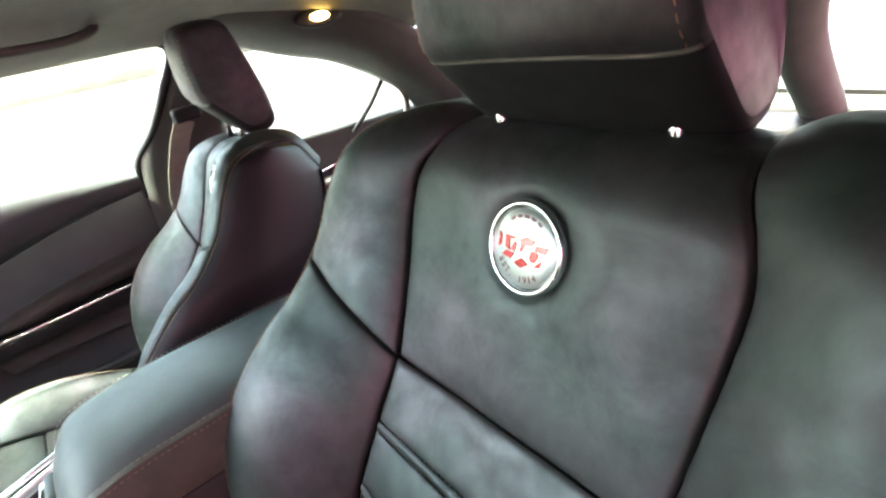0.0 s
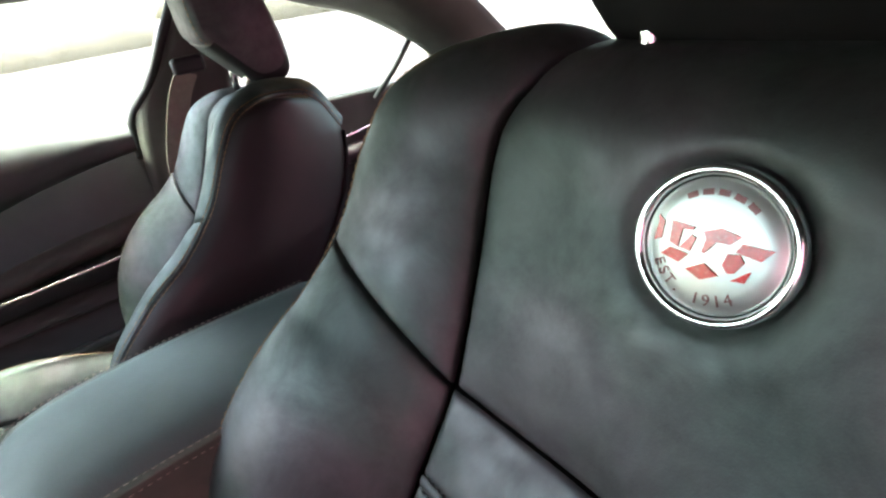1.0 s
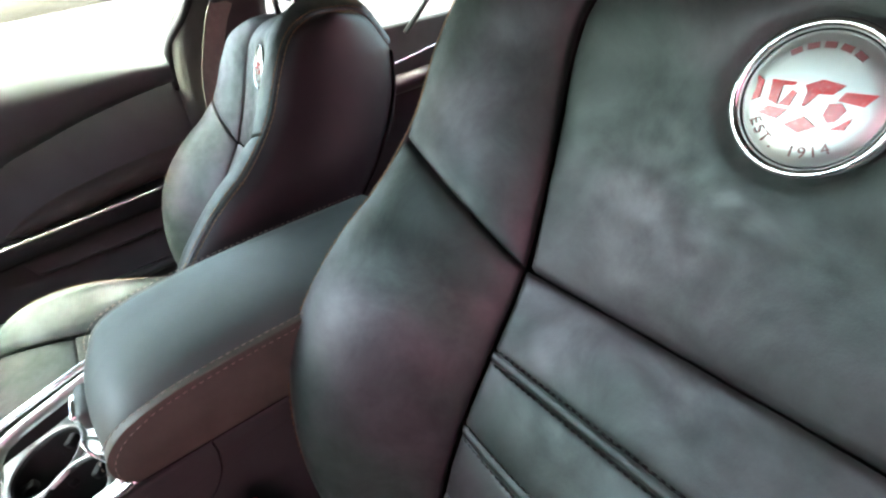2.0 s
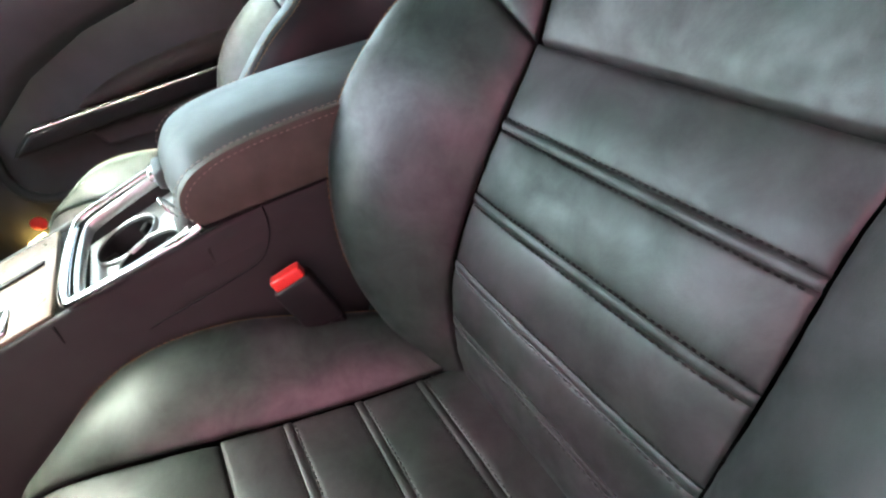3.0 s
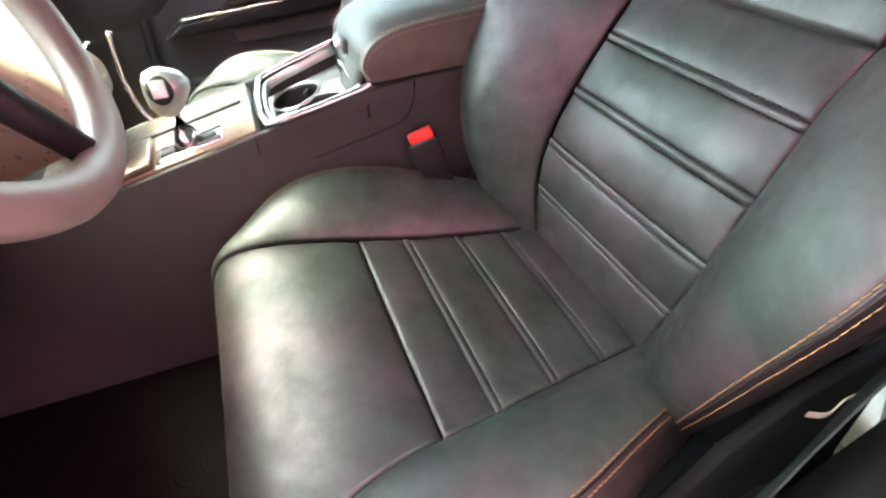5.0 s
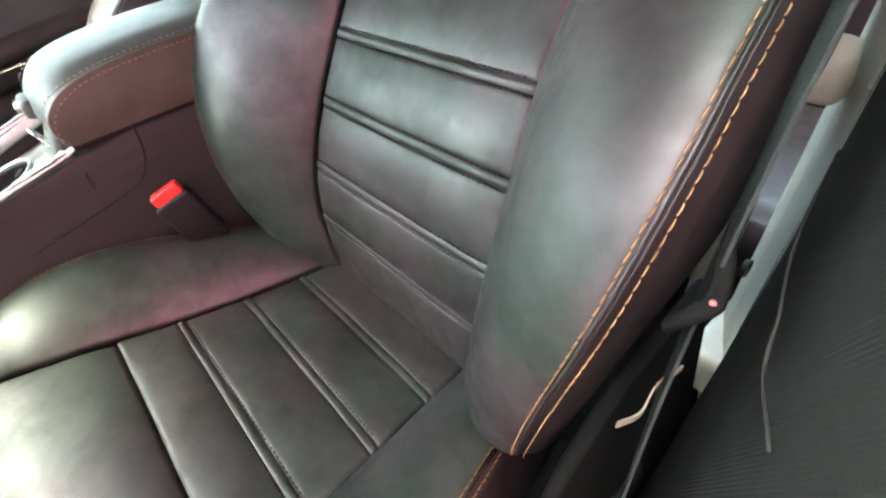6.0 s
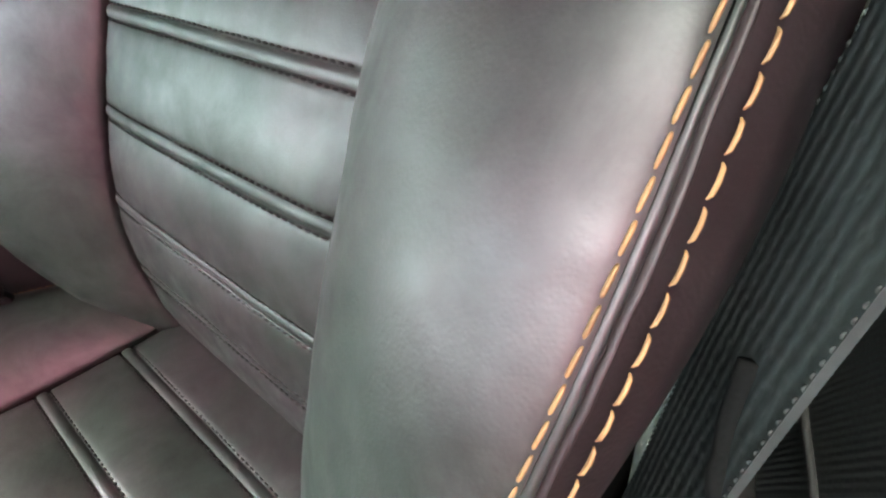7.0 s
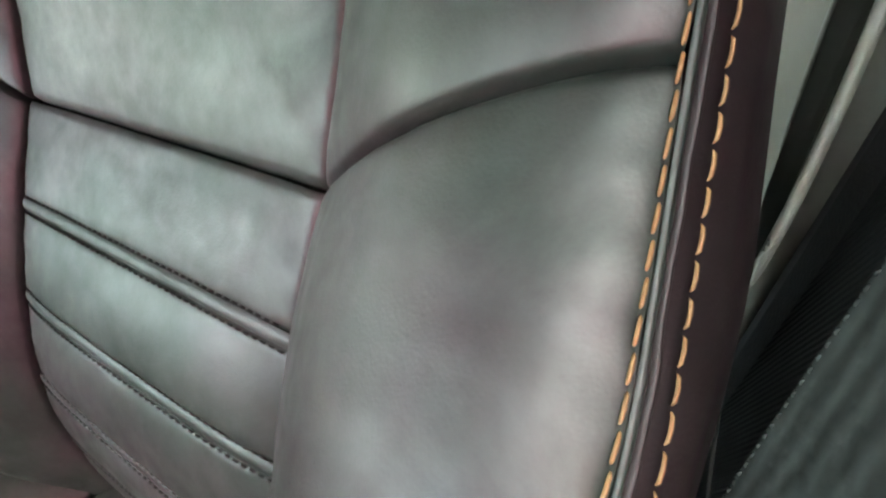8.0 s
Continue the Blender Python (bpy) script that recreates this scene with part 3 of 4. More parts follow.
def build_badge(seat, at, recline=0.0):
    """Round chromed badge with red enamel figures, let into the backrest."""
    badge = thing("seat_badge", "round chrome-rimmed metal badge with red enamel figures on a seat backrest", "badge", at, group="seat badges")
    tilt = Matrix.Rotation(radians(90 - 19), 4, "X")
    part("rim", lathe([(0.0395, 0.0), (0.0395, 0.004), (0.0386, 0.0061), (0.0368, 0.0069), (0.0348, 0.0062), (0.0339, 0.0044), (0.0339, 0.0)], sides=64, turn=tilt), CHROME, badge, "polished chrome rim")
    part("groove", lathe([(0.0, 0.0012), (0.0357, 0.0012)], sides=64, turn=tilt), RUBBER, badge, "dark groove inside the rim")
    part("disc", lathe([(0.0, 0.0062), (0.012, 0.0060), (0.024, 0.0053), (0.0318, 0.0043), (0.0330, 0.0034), (0.0330, 0.001)], sides=64, turn=tilt), SATIN, badge, "domed satin metal disc")

    def plate(points, h=0.0008):
        bm = bmesh.new()
        def dome(x, y):
            return 0.0062 - 0.0020 * (x * x + y * y) / 0.0325 ** 2
        low = [bm.verts.new((x, y, dome(x, y) - 0.0006)) for x, y in points]
        top = [bm.verts.new((x, y, dome(x, y) + h)) for x, y in points]
        bm.faces.new(top)
        k = len(points)
        for i in range(k):
            bm.faces.new((low[i], low[(i + 1) % k], top[(i + 1) % k], top[i]))
        bm.transform(tilt)
        return bm
    u = 0.001
    shapes = [[(-28, 9), (-24, 7), (-23.5, -2), (-27.5, -4), (-27, 5)],
              [(-20, 8), (-8, 8), (-9, 6), (-14, 5.5), (-14, -4), (-19, -2.5), (-19.5, 4)],
              [(-9, 4), (-6.5, 3), (-8, -4), (-13.5, -4)],
              [(-4, 7), (3, 10.5), (13, 9), (9, 4), (3, 3.5), (-1, -3), (-2.5, -3), (-2, 4)],
              [(14, 6), (27, 6.5), (23, 0.5), (12, 1.5)],
              [(9, 0), (14, 1), (17, -2), (14, -8), (11, -9), (8, -6)],
              [(19, -6), (20.5, -5), (19, -11), (13, -12)],
              [(-18, -5), (-8, -5.5), (-12, -11), (-22, -9.5)],
              [(0, -7.5), (7.5, -11.5), (0, -16), (-8, -13)]]
    for sh in shapes:
        part("figure", plate([(x * u, y * u) for x, y in sh]), RED_ENAMEL, badge, "red enamel figure", smooth=False)
    # the maker's name stands as plain bars
    for k in range(5):
        an = radians(122 - 16 * k)
        c = (0.0262 * math.cos(an), 0.0262 * math.sin(an))
        t = (math.sin(an), -math.cos(an))
        r = (math.cos(an), math.sin(an))
        q = [(c[0] + t[0] * a * 0.0026 + r[0] * b * 0.0015, c[1] + t[1] * a * 0.0026 + r[1] * b * 0.0015) for a, b in ((-1, -1), (1, -1), (1, 1), (-1, 1))]
        part("bar", plate(q, 0.0004), FIGURE, badge, "small worn bar", smooth=False)
    word = "EST. 1914"
    for k, ch in enumerate(word):
        if ch == " ":
            continue
        an = radians(212 + 11.5 * k)
        cu = bpy.data.curves.new("letter", "FONT")
        cu.body, cu.size, cu.extrude, cu.align_x, cu.align_y = ch, 0.0080, 0.0008, "CENTER", "CENTER"
        tmp = bpy.data.objects.new("letter", cu)
        me = bpy.data.meshes.new_from_object(tmp)
        rr = 0.0258
        h = 0.0062 - 0.0020 * (rr / 0.0325) ** 2
        me.transform(tilt @ Matrix.Translation((rr * math.cos(an), rr * math.sin(an), h)) @ Matrix.Rotation(an + math.pi / 2, 4, "Z"))
        bpy.data.objects.remove(tmp)
        part("letter", me, FIGURE, badge, "", smooth=False)
    badge.scale = (0.95, 0.95, 0.95)
    if recline:
        tip = leaned(recline)
        badge.location = seat.location + tip @ (badge.location - seat.location)
        badge.rotation_euler = tip.to_euler()
    return badge


# ---- shell of the car ----
MID = -0.415          # middle of the car
FAR = -1.30          # inner face of the far door

ground_bm = bmesh.new()
bmesh.ops.create_grid(ground_bm, x_segments=8, y_segments=8, size=900)
# Added wall out of view; it bounces red light onto door-facing leather.
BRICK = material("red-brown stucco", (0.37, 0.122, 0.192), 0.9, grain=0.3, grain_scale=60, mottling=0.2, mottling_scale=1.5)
tagged(part("wall_side", rounded_box((0.2, 14, 3.4), (1.62, 0, 1.7), 0.02), BRICK), "unseen red-brown wall added to throw red light on the seats", "wall", kind="structure")
tagged(part("ground", ground_bm, PAVING), "dark brown sunlit paving round the car", "ground", kind="structure")

floor = tagged(part("floor", rounded_box((1.75, 2.4, 0.05), (MID, 0.15, 0.225), 0.01), CARPET), "black carpeted car floor", "floor", kind="structure")
tagged(part("wall_front", rounded_box((1.75, 0.06, 0.65), (MID, -1.19, 0.52), 0.01), CARPET), "dark firewall under the dashboard", "wall", kind="structure")


def roof_z(x, y):
    side = min(abs(x - MID) / 0.72, 1.0)
    return 1.315 - 0.11 * abs(side) ** 3 - 0.24 * max(y - 0.35, 0) ** 1.4 - 0.06 * max(-0.2 - y, 0)


# Front and side overhang, out of view, is set to shade the seats.
ys = np.linspace(-0.58, 1.0, 32)
top = np.array([[(x, y, roof_z(x, y)) for x in np.linspace(MID - 0.84, MID + 0.765, 34)] for y in ys])
ceil_bm = bmesh.new()
lower = grid_mesh("ceiling", top)
ceil_bm.from_mesh(lower)
bmesh.ops.solidify(ceil_bm, geom=ceil_bm.faces[:], thickness=-0.035)
tagged(part("ceiling", ceil_bm, HEADLINER), "dark woven headliner under the car's roof", "ceiling", kind="structure")


def rail(name, path, r, mat, label, flat=1.0, category="trim"):
    return tagged(part(name, tube(spline(path, 8), r, 14, flat=flat), mat), label, category, kind="structure")


for sg in (-1, 1):
    q = lambda x: MID + sg * (x + (0.12 if sg < 0 else 0.045))
    draw = 0.02 if sg > 0 else 0.0
    rail("trim_roof", [(q(0.58), -0.85, 0.98), (q(0.64), -0.42, 1.19), (q(0.67), 0.0, 1.225), (q(0.67), 0.28, 1.22), (q(0.67) - draw, 0.46, 1.205), (q(0.665) - draw, 0.75, 1.12)] + ([(q(0.66) - draw, 1.05, 0.99)] if sg > 0 else [(q(0.66), 0.98, 0.995), (q(0.675), 1.10, 0.88), (q(0.69), 1.16, 0.78)]), 0.045, RAIL_CLOTH, "padded roof side rail in dark cloth")
# rear shelf and bulkhead
tagged(part("wall_rear", rounded_box((1.7, 0.05, 0.62), (MID, 1.25, 0.55), 0.02), CARPET), "dark rear bulkhead behind the back seat", "wall", kind="structure")
tagged(part("shelf", rounded_box((1.6, 0.5, 0.03), (MID, 1.42, 0.84), 0.01), HEADLINER), "dark cloth parcel shelf below the rear window", "shelf", kind="structure")


# far front door with window
def build_far_door():
    door = thing("door_1", "closed far front door with dark vinyl card, armrest and bright trim strip", "car door", kind="structure")
    belt = [(-0.95, 0.900), (-0.5, 0.938), (-0.2, 0.955), (-0.05, 0.946), (0.08, 0.930), (0.225, 0.908)]
    card = [(0.225, 0.30), (-0.95, 0.30)] + belt
    part("door_card", prism(card, FAR - 0.06, FAR, 0.012, 3), DOOR_TRIM, door)
    # top pad, swelling in over a crease
    n = 40
    pts = np.zeros((n, 12, 3))
    for i, y in enumerate(np.linspace(-0.9, 0.218, n)):
        zt = np.interp(y, [b[0] for b in belt], [b[1] for b in belt])
        zc = np.interp(y, [-0.9, -0.42, -0.3, -0.15, 0.0, 0.12, 0.218], [0.50, 0.615, 0.705, 0.772, 0.808, 0.828, 0.838])
        for j, u in enumerate(np.linspace(0, 1, 12)):
            z = zt + 0.004 + (zc - zt) * u
            pts[i, j] = (FAR + 0.004 + 0.050 * max(math.sin(u * 2.6 + 0.28), 0) ** 0.7 - 0.014 * (u > 0.99), y, z)
    part("upper_pad", grid_mesh("upper_pad", pts), DOOR_TRIM, door, "padded vinyl upper roll")
    arm = spline([(-0.24, 0.622), (-0.16, 0.648), (-0.05, 0.668), (0.08, 0.682), (0.21, 0.690)], 6)
    pts = np.zeros((len(arm), 14, 3))
    for i, (y, z) in enumerate(arm):
        f = min(1, (i + 0.2) / 10) ** 0.6
        for j in range(14):
            a = math.pi * j / 13
            pts[i, j] = (FAR + 0.003 + 0.052 * f * max(math.sin(a), 0) ** 0.7, y, z - 0.014 * f + 0.028 * f * math.cos(a))
    part("armrest", grid_mesh("armrest", pts), ARM_VINYL, door, "padded armrest")
    strip = spline([(FAR + 0.062, -0.36, 0.612), (FAR + 0.064, -0.2, 0.620), (FAR + 0.064, -0.04, 0.626), (FAR + 0.062, 0.10, 0.630)], 8)
    part("trim_strip", tube(strip, 0.0036, 8, flat=0.9), CHROME, door, "bright metal trim strip")
    part("arm_base", prism([(-0.42, 0.560), (-0.36, 0.606), (0.2, 0.640), (0.205, 0.585), (-0.1, 0.575)], FAR - 0.01, FAR + 0.060, 0.012, 3), PLASTIC, door)
    part("map_pocket", prism([(-0.245, 0.562), (-0.225, 0.512), (0.06, 0.512), (0.2, 0.520), (0.2, 0.578), (-0.05, 0.568)], FAR - 0.01, FAR + 0.022, 0.010, 3), DOOR_TRIM, door)
    lip = spline([(FAR + 0.01, -0.45, 0.62), (FAR + 0.015, -0.463, 0.50), (FAR + 0.018, -0.42, 0.44), (FAR + 0.02, -0.33, 0.425), (FAR + 0.02, -0.2, 0.424), (FAR + 0.018, 0.1, 0.424)], 6)
    part("lower_lip", tube(lip, 0.014, 8), CONSOLE, door)
    handle = part("door_handle", prism([(-0.31, 0.768), (-0.30, 0.815), (-0.215, 0.820), (-0.205, 0.780)], FAR + 0.0, FAR + 0.02, 0.009, 3), PLASTIC, door)
    part("lever", tube([(FAR + 0.026, -0.285, 0.790), (FAR + 0.032, -0.25, 0.793), (FAR + 0.028, -0.22, 0.797)], 0.009, 8), CHROME, handle, "bright pull lever")
    for k in range(3):
        part("switch", rounded_box((0.022, 0.022, 0.006), (FAR + 0.046, -0.30 + 0.030 * k, 0.615 + 0.002 * k), 0.002), RUBBER, door)
    # window surround and pane
    frame_path = spline([(FAR + 0.0, 0.222, 0.82), (FAR + 0.012, 0.236, 0.91), (-1.255, 0.295, 0.98), (-1.225, 0.352, 1.07), (-1.20, 0.392, 1.14), (-1.192, 0.375, 1.176), (-1.188, 0.3, 1.188), (-1.18, 0.1, 1.193), (-1.18, -0.2, 1.188), (-1.19, -0.5, 1.12)], 8)
    part("window_frame", tube(frame_path, 0.011, 10), RUBBER, door, "black rubber window surround")
    bm = bmesh.new()
    v = [bm.verts.new(q) for q in ((FAR - 0.02, 0.24, 0.86), (FAR - 0.02, -0.9, 0.78), (-1.21, -0.5, 1.14), (-1.20, 0.40, 1.2))]
    bm.faces.new(v)
    bmesh.ops.solidify(bm, geom=bm.faces[:], thickness=0.004)
    pane = part("pane", bm, GLASS, door, "clear side window", smooth=False)
    pane.visible_shadow = False
    return door


build_far_door()
reflector = tagged(part("reflector", lathe([(0.0, 0.006), (0.016, 0.005), (0.019, 0.0), (0.0, 0.0)], (FAR + 0.022, -0.465, 0.385), 24, Matrix.Rotation(radians(90), 4, "Y")), RED_PLASTIC), "round red reflector low on the far door", "reflector")
tagged(part("courtesy_lamp", rounded_box((0.01, 0.05, 0.012), (FAR + 0.022, -0.49, 0.345), 0.004, turn=Matrix.Rotation(radians(18), 4, "X")), AMBER), "small lit amber courtesy lamp low on the far door", "lamp")

# far rear door, its two panes and the pillars
rear_door = thing("door_2", "closed far rear door with dark vinyl card", "car door", kind="structure")
part("door_card", prism([(0.42, 0.28), (1.25, 0.28), (1.25, 0.815), (0.42, 0.845)], FAR - 0.06, FAR, 0.012, 3), PLASTIC, rear_door)
part("trim_strip", tube(spline([(FAR + 0.02, 0.45, 0.70), (FAR + 0.03, 0.7, 0.72), (FAR + 0.02, 1.0, 0.75)], 6), 0.003, 8), CHROME, rear_door, "bright trim strip")
part("armrest", rounded_box((0.06, 0.5, 0.05), (FAR + 0.03, 0.72, 0.67), 0.02), LEATHER_SIDE, rear_door)
part("window_bar", tube([(-1.285, 0.865, 0.80), (-1.245, 0.92, 0.87), (-1.19, 0.985, 0.975)], 0.008, 8), RUBBER, rear_door, "thin upright bar of the quarter light")
part("window_frame", tube(spline([(-1.18, 0.90, 1.005), (-1.19, 0.985, 0.945), (-1.21, 1.045, 0.875), (-1.24, 1.05, 0.79)], 6), 0.010, 8), HEADLINER, rear_door, "grey rear window surround")
bm = bmesh.new()
bm.faces.new([bm.verts.new(q) for q in ((FAR - 0.02, 0.42, 0.82), (FAR - 0.02, 1.2, 0.79), (-1.215, 0.95, 1.06), (-1.205, 0.42, 1.19))])
bmesh.ops.solidify(bm, geom=bm.faces[:], thickness=0.004)
pane = part("pane", bm, GLASS, rear_door, "clear rear side window", smooth=False)
pane.visible_shadow = False

pillar = thing("pillar_1", "dark trimmed far door pillar with seat belt", "pillar", kind="structure")
sec = []
for x, y0, y1, z in ((FAR + 0.012, 0.180, 0.44, 0.25), (FAR + 0.02, 0.205, 0.46, 0.6), (FAR + 0.02, 0.232, 0.48, 0.90), (-1.242, 0.318, 0.50, 1.02), (-1.195, 0.388, 0.54, 1.13), (-1.12, 0.40, 0.58, 1.23)):
    sec.append([(x - 0.05, y0, z), (x + 0.005, y0 + 0.006, z), (x + 0.02, y0 + 0.03, z), (x + 0.024, (y0 + y1) / 2, z), (x + 0.02, y1 - 0.03, z), (x + 0.005, y1 - 0.006, z), (x - 0.05, y1, z)])
part("pillar_trim", grid_mesh("pillar_trim", spline(np.array(sec).reshape(6, 21), 6).reshape(-1, 7, 3)), RAIL_CLOTH, pillar, "dark cloth pillar trim")
part("belt", belt_strip([(-1.205, 0.368, 0.99), (-1.225, 0.335, 0.93), (-1.235, 0.285, 0.80), (-1.235, 0.262, 0.62), (-1.225, 0.262, 0.45)], 0.046, 0.0025, (0, 1, -0.25)), BELT, pillar, "grey belt webbing", smooth=False)
part("belt_guide", rounded_box((0.03, 0.07, 0.035), (-1.195, 0.375, 1.005), 0.01), PLASTIC, pillar, "black belt guide")
# broad sweep of trim from the window arch to the edge of the rear window
arch = spline([(-1.19, 0.42, 1.205), (-1.19, 0.65, 1.110), (-1.19, 0.82, 1.050), (-1.20, 0.98, 0.955), (-1.215, 1.06, 0.885), (-1.23, 1.14, 0.78)], 8)
brow = spline([(-0.98, 0.42, 1.262), (-0.965, 0.65, 1.222), (-0.965, 0.82, 1.165), (-1.02, 1.03, 1.060), (-1.045, 1.17, 0.950), (-1.05, 1.32, 0.80)], 8)
sweep = bmesh.new()
sweep.from_mesh(grid_mesh("trim_rear", np.array([[arch[i] * (1 - u) + brow[i] * u + np.array((0.5, -0.35, -0.25)) * 0.045 * math.sin(math.pi * u) for u in np.linspace(0, 1, 12)] for i in range(len(arch))])))
bmesh.ops.solidify(sweep, geom=sweep.faces[:], thickness=-0.02)
tagged(part("trim_rear", sweep, RAIL_CLOTH), "broad dark cloth rear pillar trim beside the rear window", "trim", kind="structure")
rail("trim_rear", [(0.05, 0.66, 1.20), (-0.02, 0.85, 1.10), (-0.06, 1.0, 0.99), (-0.07, 1.2, 0.82)], 0.036, HEADLINER, "pale rear pillar trim")

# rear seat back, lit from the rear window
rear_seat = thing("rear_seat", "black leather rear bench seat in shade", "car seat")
# Takes the side leather with shade in its colour.
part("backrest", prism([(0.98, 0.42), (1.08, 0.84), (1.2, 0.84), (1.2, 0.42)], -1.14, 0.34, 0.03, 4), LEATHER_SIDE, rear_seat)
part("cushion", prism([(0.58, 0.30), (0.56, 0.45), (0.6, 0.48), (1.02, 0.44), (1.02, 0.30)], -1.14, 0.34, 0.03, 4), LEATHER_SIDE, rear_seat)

# reading lamp and grab handle on the headliner
lamp = thing("reading_lamp", "lit amber reading lamp in an oval bezel on the headliner", "lamp")
part("bezel", lathe([(0.0, 0.004), (0.03, 0.004), (0.038, 0.0), (0.036, -0.01), (0, -0.01)], sides=32, turn=Matrix.Translation((-0.966, 0.690, 1.158)) @ Matrix.Rotation(radians(75), 4, "Y") @ Matrix.Diagonal((0.55, 1.7, 1, 1))), PLASTIC, lamp)
part("lens", lathe([(0.0, 0.008), (0.018, 0.006), (0.021, 0.0)], sides=24, turn=Matrix.Translation((-0.959, 0.690, 1.160)) @ Matrix.Rotation(radians(75), 4, "Y") @ Matrix.Diagonal((0.5, 1.25, 1, 1))), AMBER, lamp, "lit amber lens")
tagged(part("grab_handle", tube(spline([(-1.0, 0.02, 1.235), (-0.985, 0.03, 1.215), (-0.98, 0.08, 1.205), (-0.98, 0.18, 1.205), (-0.985, 0.23, 1.215), (-1.0, 0.24, 1.235)], 6), 0.009, 8), HEADLINER), "dark grab handle under the roof rail", "handle")

# ---- seats ----
driver = build_seat((0, 0, 0), True)
build_badge(driver, (0.0, 0.3262, BADGE_Z))
SPACE = 0.83
PASS_AT = (-SPACE, -0.050, -0.062)
LEAN_BACK = radians(3)
passenger = build_seat(PASS_AT, False, LEAN_BACK)
build_badge(passenger, (-SPACE, 0.3262 + PASS_AT[1], BADGE_Z + PASS_AT[2]), LEAN_BACK)

# ---- console ----
console = thing("center_console", "dark plastic centre console with padded armrest, cup holders and selector", "console")
RX = -0.288          # near side of the console
LX = 2 * MID - RX    # far side
LID_X = -0.472       # far side of the armrest lid


def narrowed(bm):
    """Draws the near side of the console in towards the front."""
    for v in bm.verts:
        if v.co.x > MID:
            v.co.x -= 0.155 * min(max(-v.co.y - 0.03, 0), 0.32) * (v.co.x - MID) / (RX - MID)
    return bm


def near(y, dx=0.0):
    return RX + dx - 0.155 * min(max(-y - 0.03, 0), 0.32)


body = [(-0.95, 0.26), (-0.95, 0.54), (-0.6, 0.590), (-0.222, 0.664), (-0.216, 0.60), (-0.07, 0.62), (-0.066, 0.701), (0.0, 0.712), (0.3, 0.712), (0.33, 0.66), (0.33, 0.26)]
part("body", narrowed(prism(body, LX + 0.013, RX - 0.011, 0.006, 2)), CONSOLE, console)
flank = [(-0.95, 0.26), (-0.95, 0.54), (-0.6, 0.590), (-0.222, 0.668), (-0.066, 0.704), (0.0, 0.714), (0.3, 0.714), (0.33, 0.66), (0.33, 0.26)]
for x0, x1 in ((RX - 0.012, RX), (LX, LX + 0.014)):
    part("side_wall", narrowed(prism(flank, x0, x1, 0.005, 3)), CONSOLE, console)


def side_line(points, r=0.0012):
    return tube(spline([(near(y, 0.0006), y, z) for y, z in points], 8), r, 5)


part("panel_gap", side_line([(0.004, 0.716), (0.003, 0.695), (-0.004, 0.672), (-0.022, 0.652), (-0.06, 0.640), (-0.13, 0.622), (-0.222, 0.600)]), RUBBER, console, "fine panel gap")
part("panel_gap", side_line([(-0.232, 0.66), (-0.236, 0.58), (-0.23, 0.4)], 0.002), RUBBER, console, "fine panel gap")
# armrest lid: rounded nose, crowned leather top over two stitched side panels
lid_prof = spline([(-0.060, 0.722), (-0.074, 0.740), (-0.068, 0.768), (-0.040, 0.791), (0.02, 0.802), (0.12, 0.806), (0.27, 0.803)], 8)
n_lid, wide = len(lid_prof), 25
pts = np.zeros((n_lid, wide + 4, 3))
for i, (y, z) in enumerate(lid_prof):
    fall = max(0.0, min(1.0, (y + 0.08) / 0.10))
    for j in range(wide):
        u = -1 + 2 * j / (wide - 1)
        x = (LID_X + RX) / 2 + (RX - LID_X) / 2 * (1.0 - 0.008) * u
        drop = 0.006 * u * u + 0.016 * abs(u) ** 9
        bow = (1 - fall) * 0.010 * u * u
        pts[i, j + 2] = (x, y + bow, max(z - drop, 0.722))
    for j, e in ((1, 2), (0, 2), (wide + 2, wide + 1), (wide + 3, wide + 1)):
        pts[i, j] = pts[i, e]
        pts[i, j, 2] = max(pts[i, e, 2] - (0.014 if j in (1, wide + 2) else 0.03), 0.7205)
lid = part("lid", grid_mesh("lid", pts), LID_LEATHER, console, "padded black armrest top, sky sheen in its grey colour")
low_prof = spline([(-0.057, 0.719), (-0.068, 0.738), (-0.062, 0.760), (-0.036, 0.778), (0.02, 0.788), (0.12, 0.791), (0.27, 0.788)], 8)
for sx, xx in ((1, RX), (-1, LID_X)):
    side = part("lid_side", prism([tuple(q) for q in low_prof] + [(0.275, 0.719)], xx - sx * 0.012, xx + sx * 0.003, 0.004, 3), LID_SIDE, lid, "black leather side of the armrest, warm light in its brown tint")
    line = np.array([(xx + sx * 0.0032, y + (0.004 if y < -0.03 else 0), z - 0.006) for y, z in low_prof[4:]])
    part("stitching", stitches(line, np.tile((sx * 1.0, 0, 0.0), (len(line), 1)), 0.0042, 0.0028, 0.0005, lift=0.0003), PALE_THREAD, side, "pale thread stitching")
    line = np.array([(xx - sx * 0.0008, y - (0.003 if y < -0.03 else 0), z + 0.0035) for y, z in low_prof[4:]])
    part("stitching", stitches(line, np.tile((sx * 1.0, 0, 0.4), (len(line), 1)), 0.0042, 0.0028, 0.0005, lift=0.0005), PALE_THREAD, side, "pale thread stitching")
part("lid_base", rounded_box((RX - LID_X - 0.004, 0.33, 0.008), ((RX + LID_X) / 2, 0.108, 0.7155), 0.002), RUBBER, lid)
LATCH_X = -0.375
latch = part("latch", rounded_box((0.05, 0.014, 0.022), (LATCH_X, -0.075, 0.752), 0.006), LID_LEATHER, lid, "grey latch")
part("button", rounded_box((0.034, 0.008, 0.008), (LATCH_X, -0.083, 0.755), 0.002), CHROME, latch)

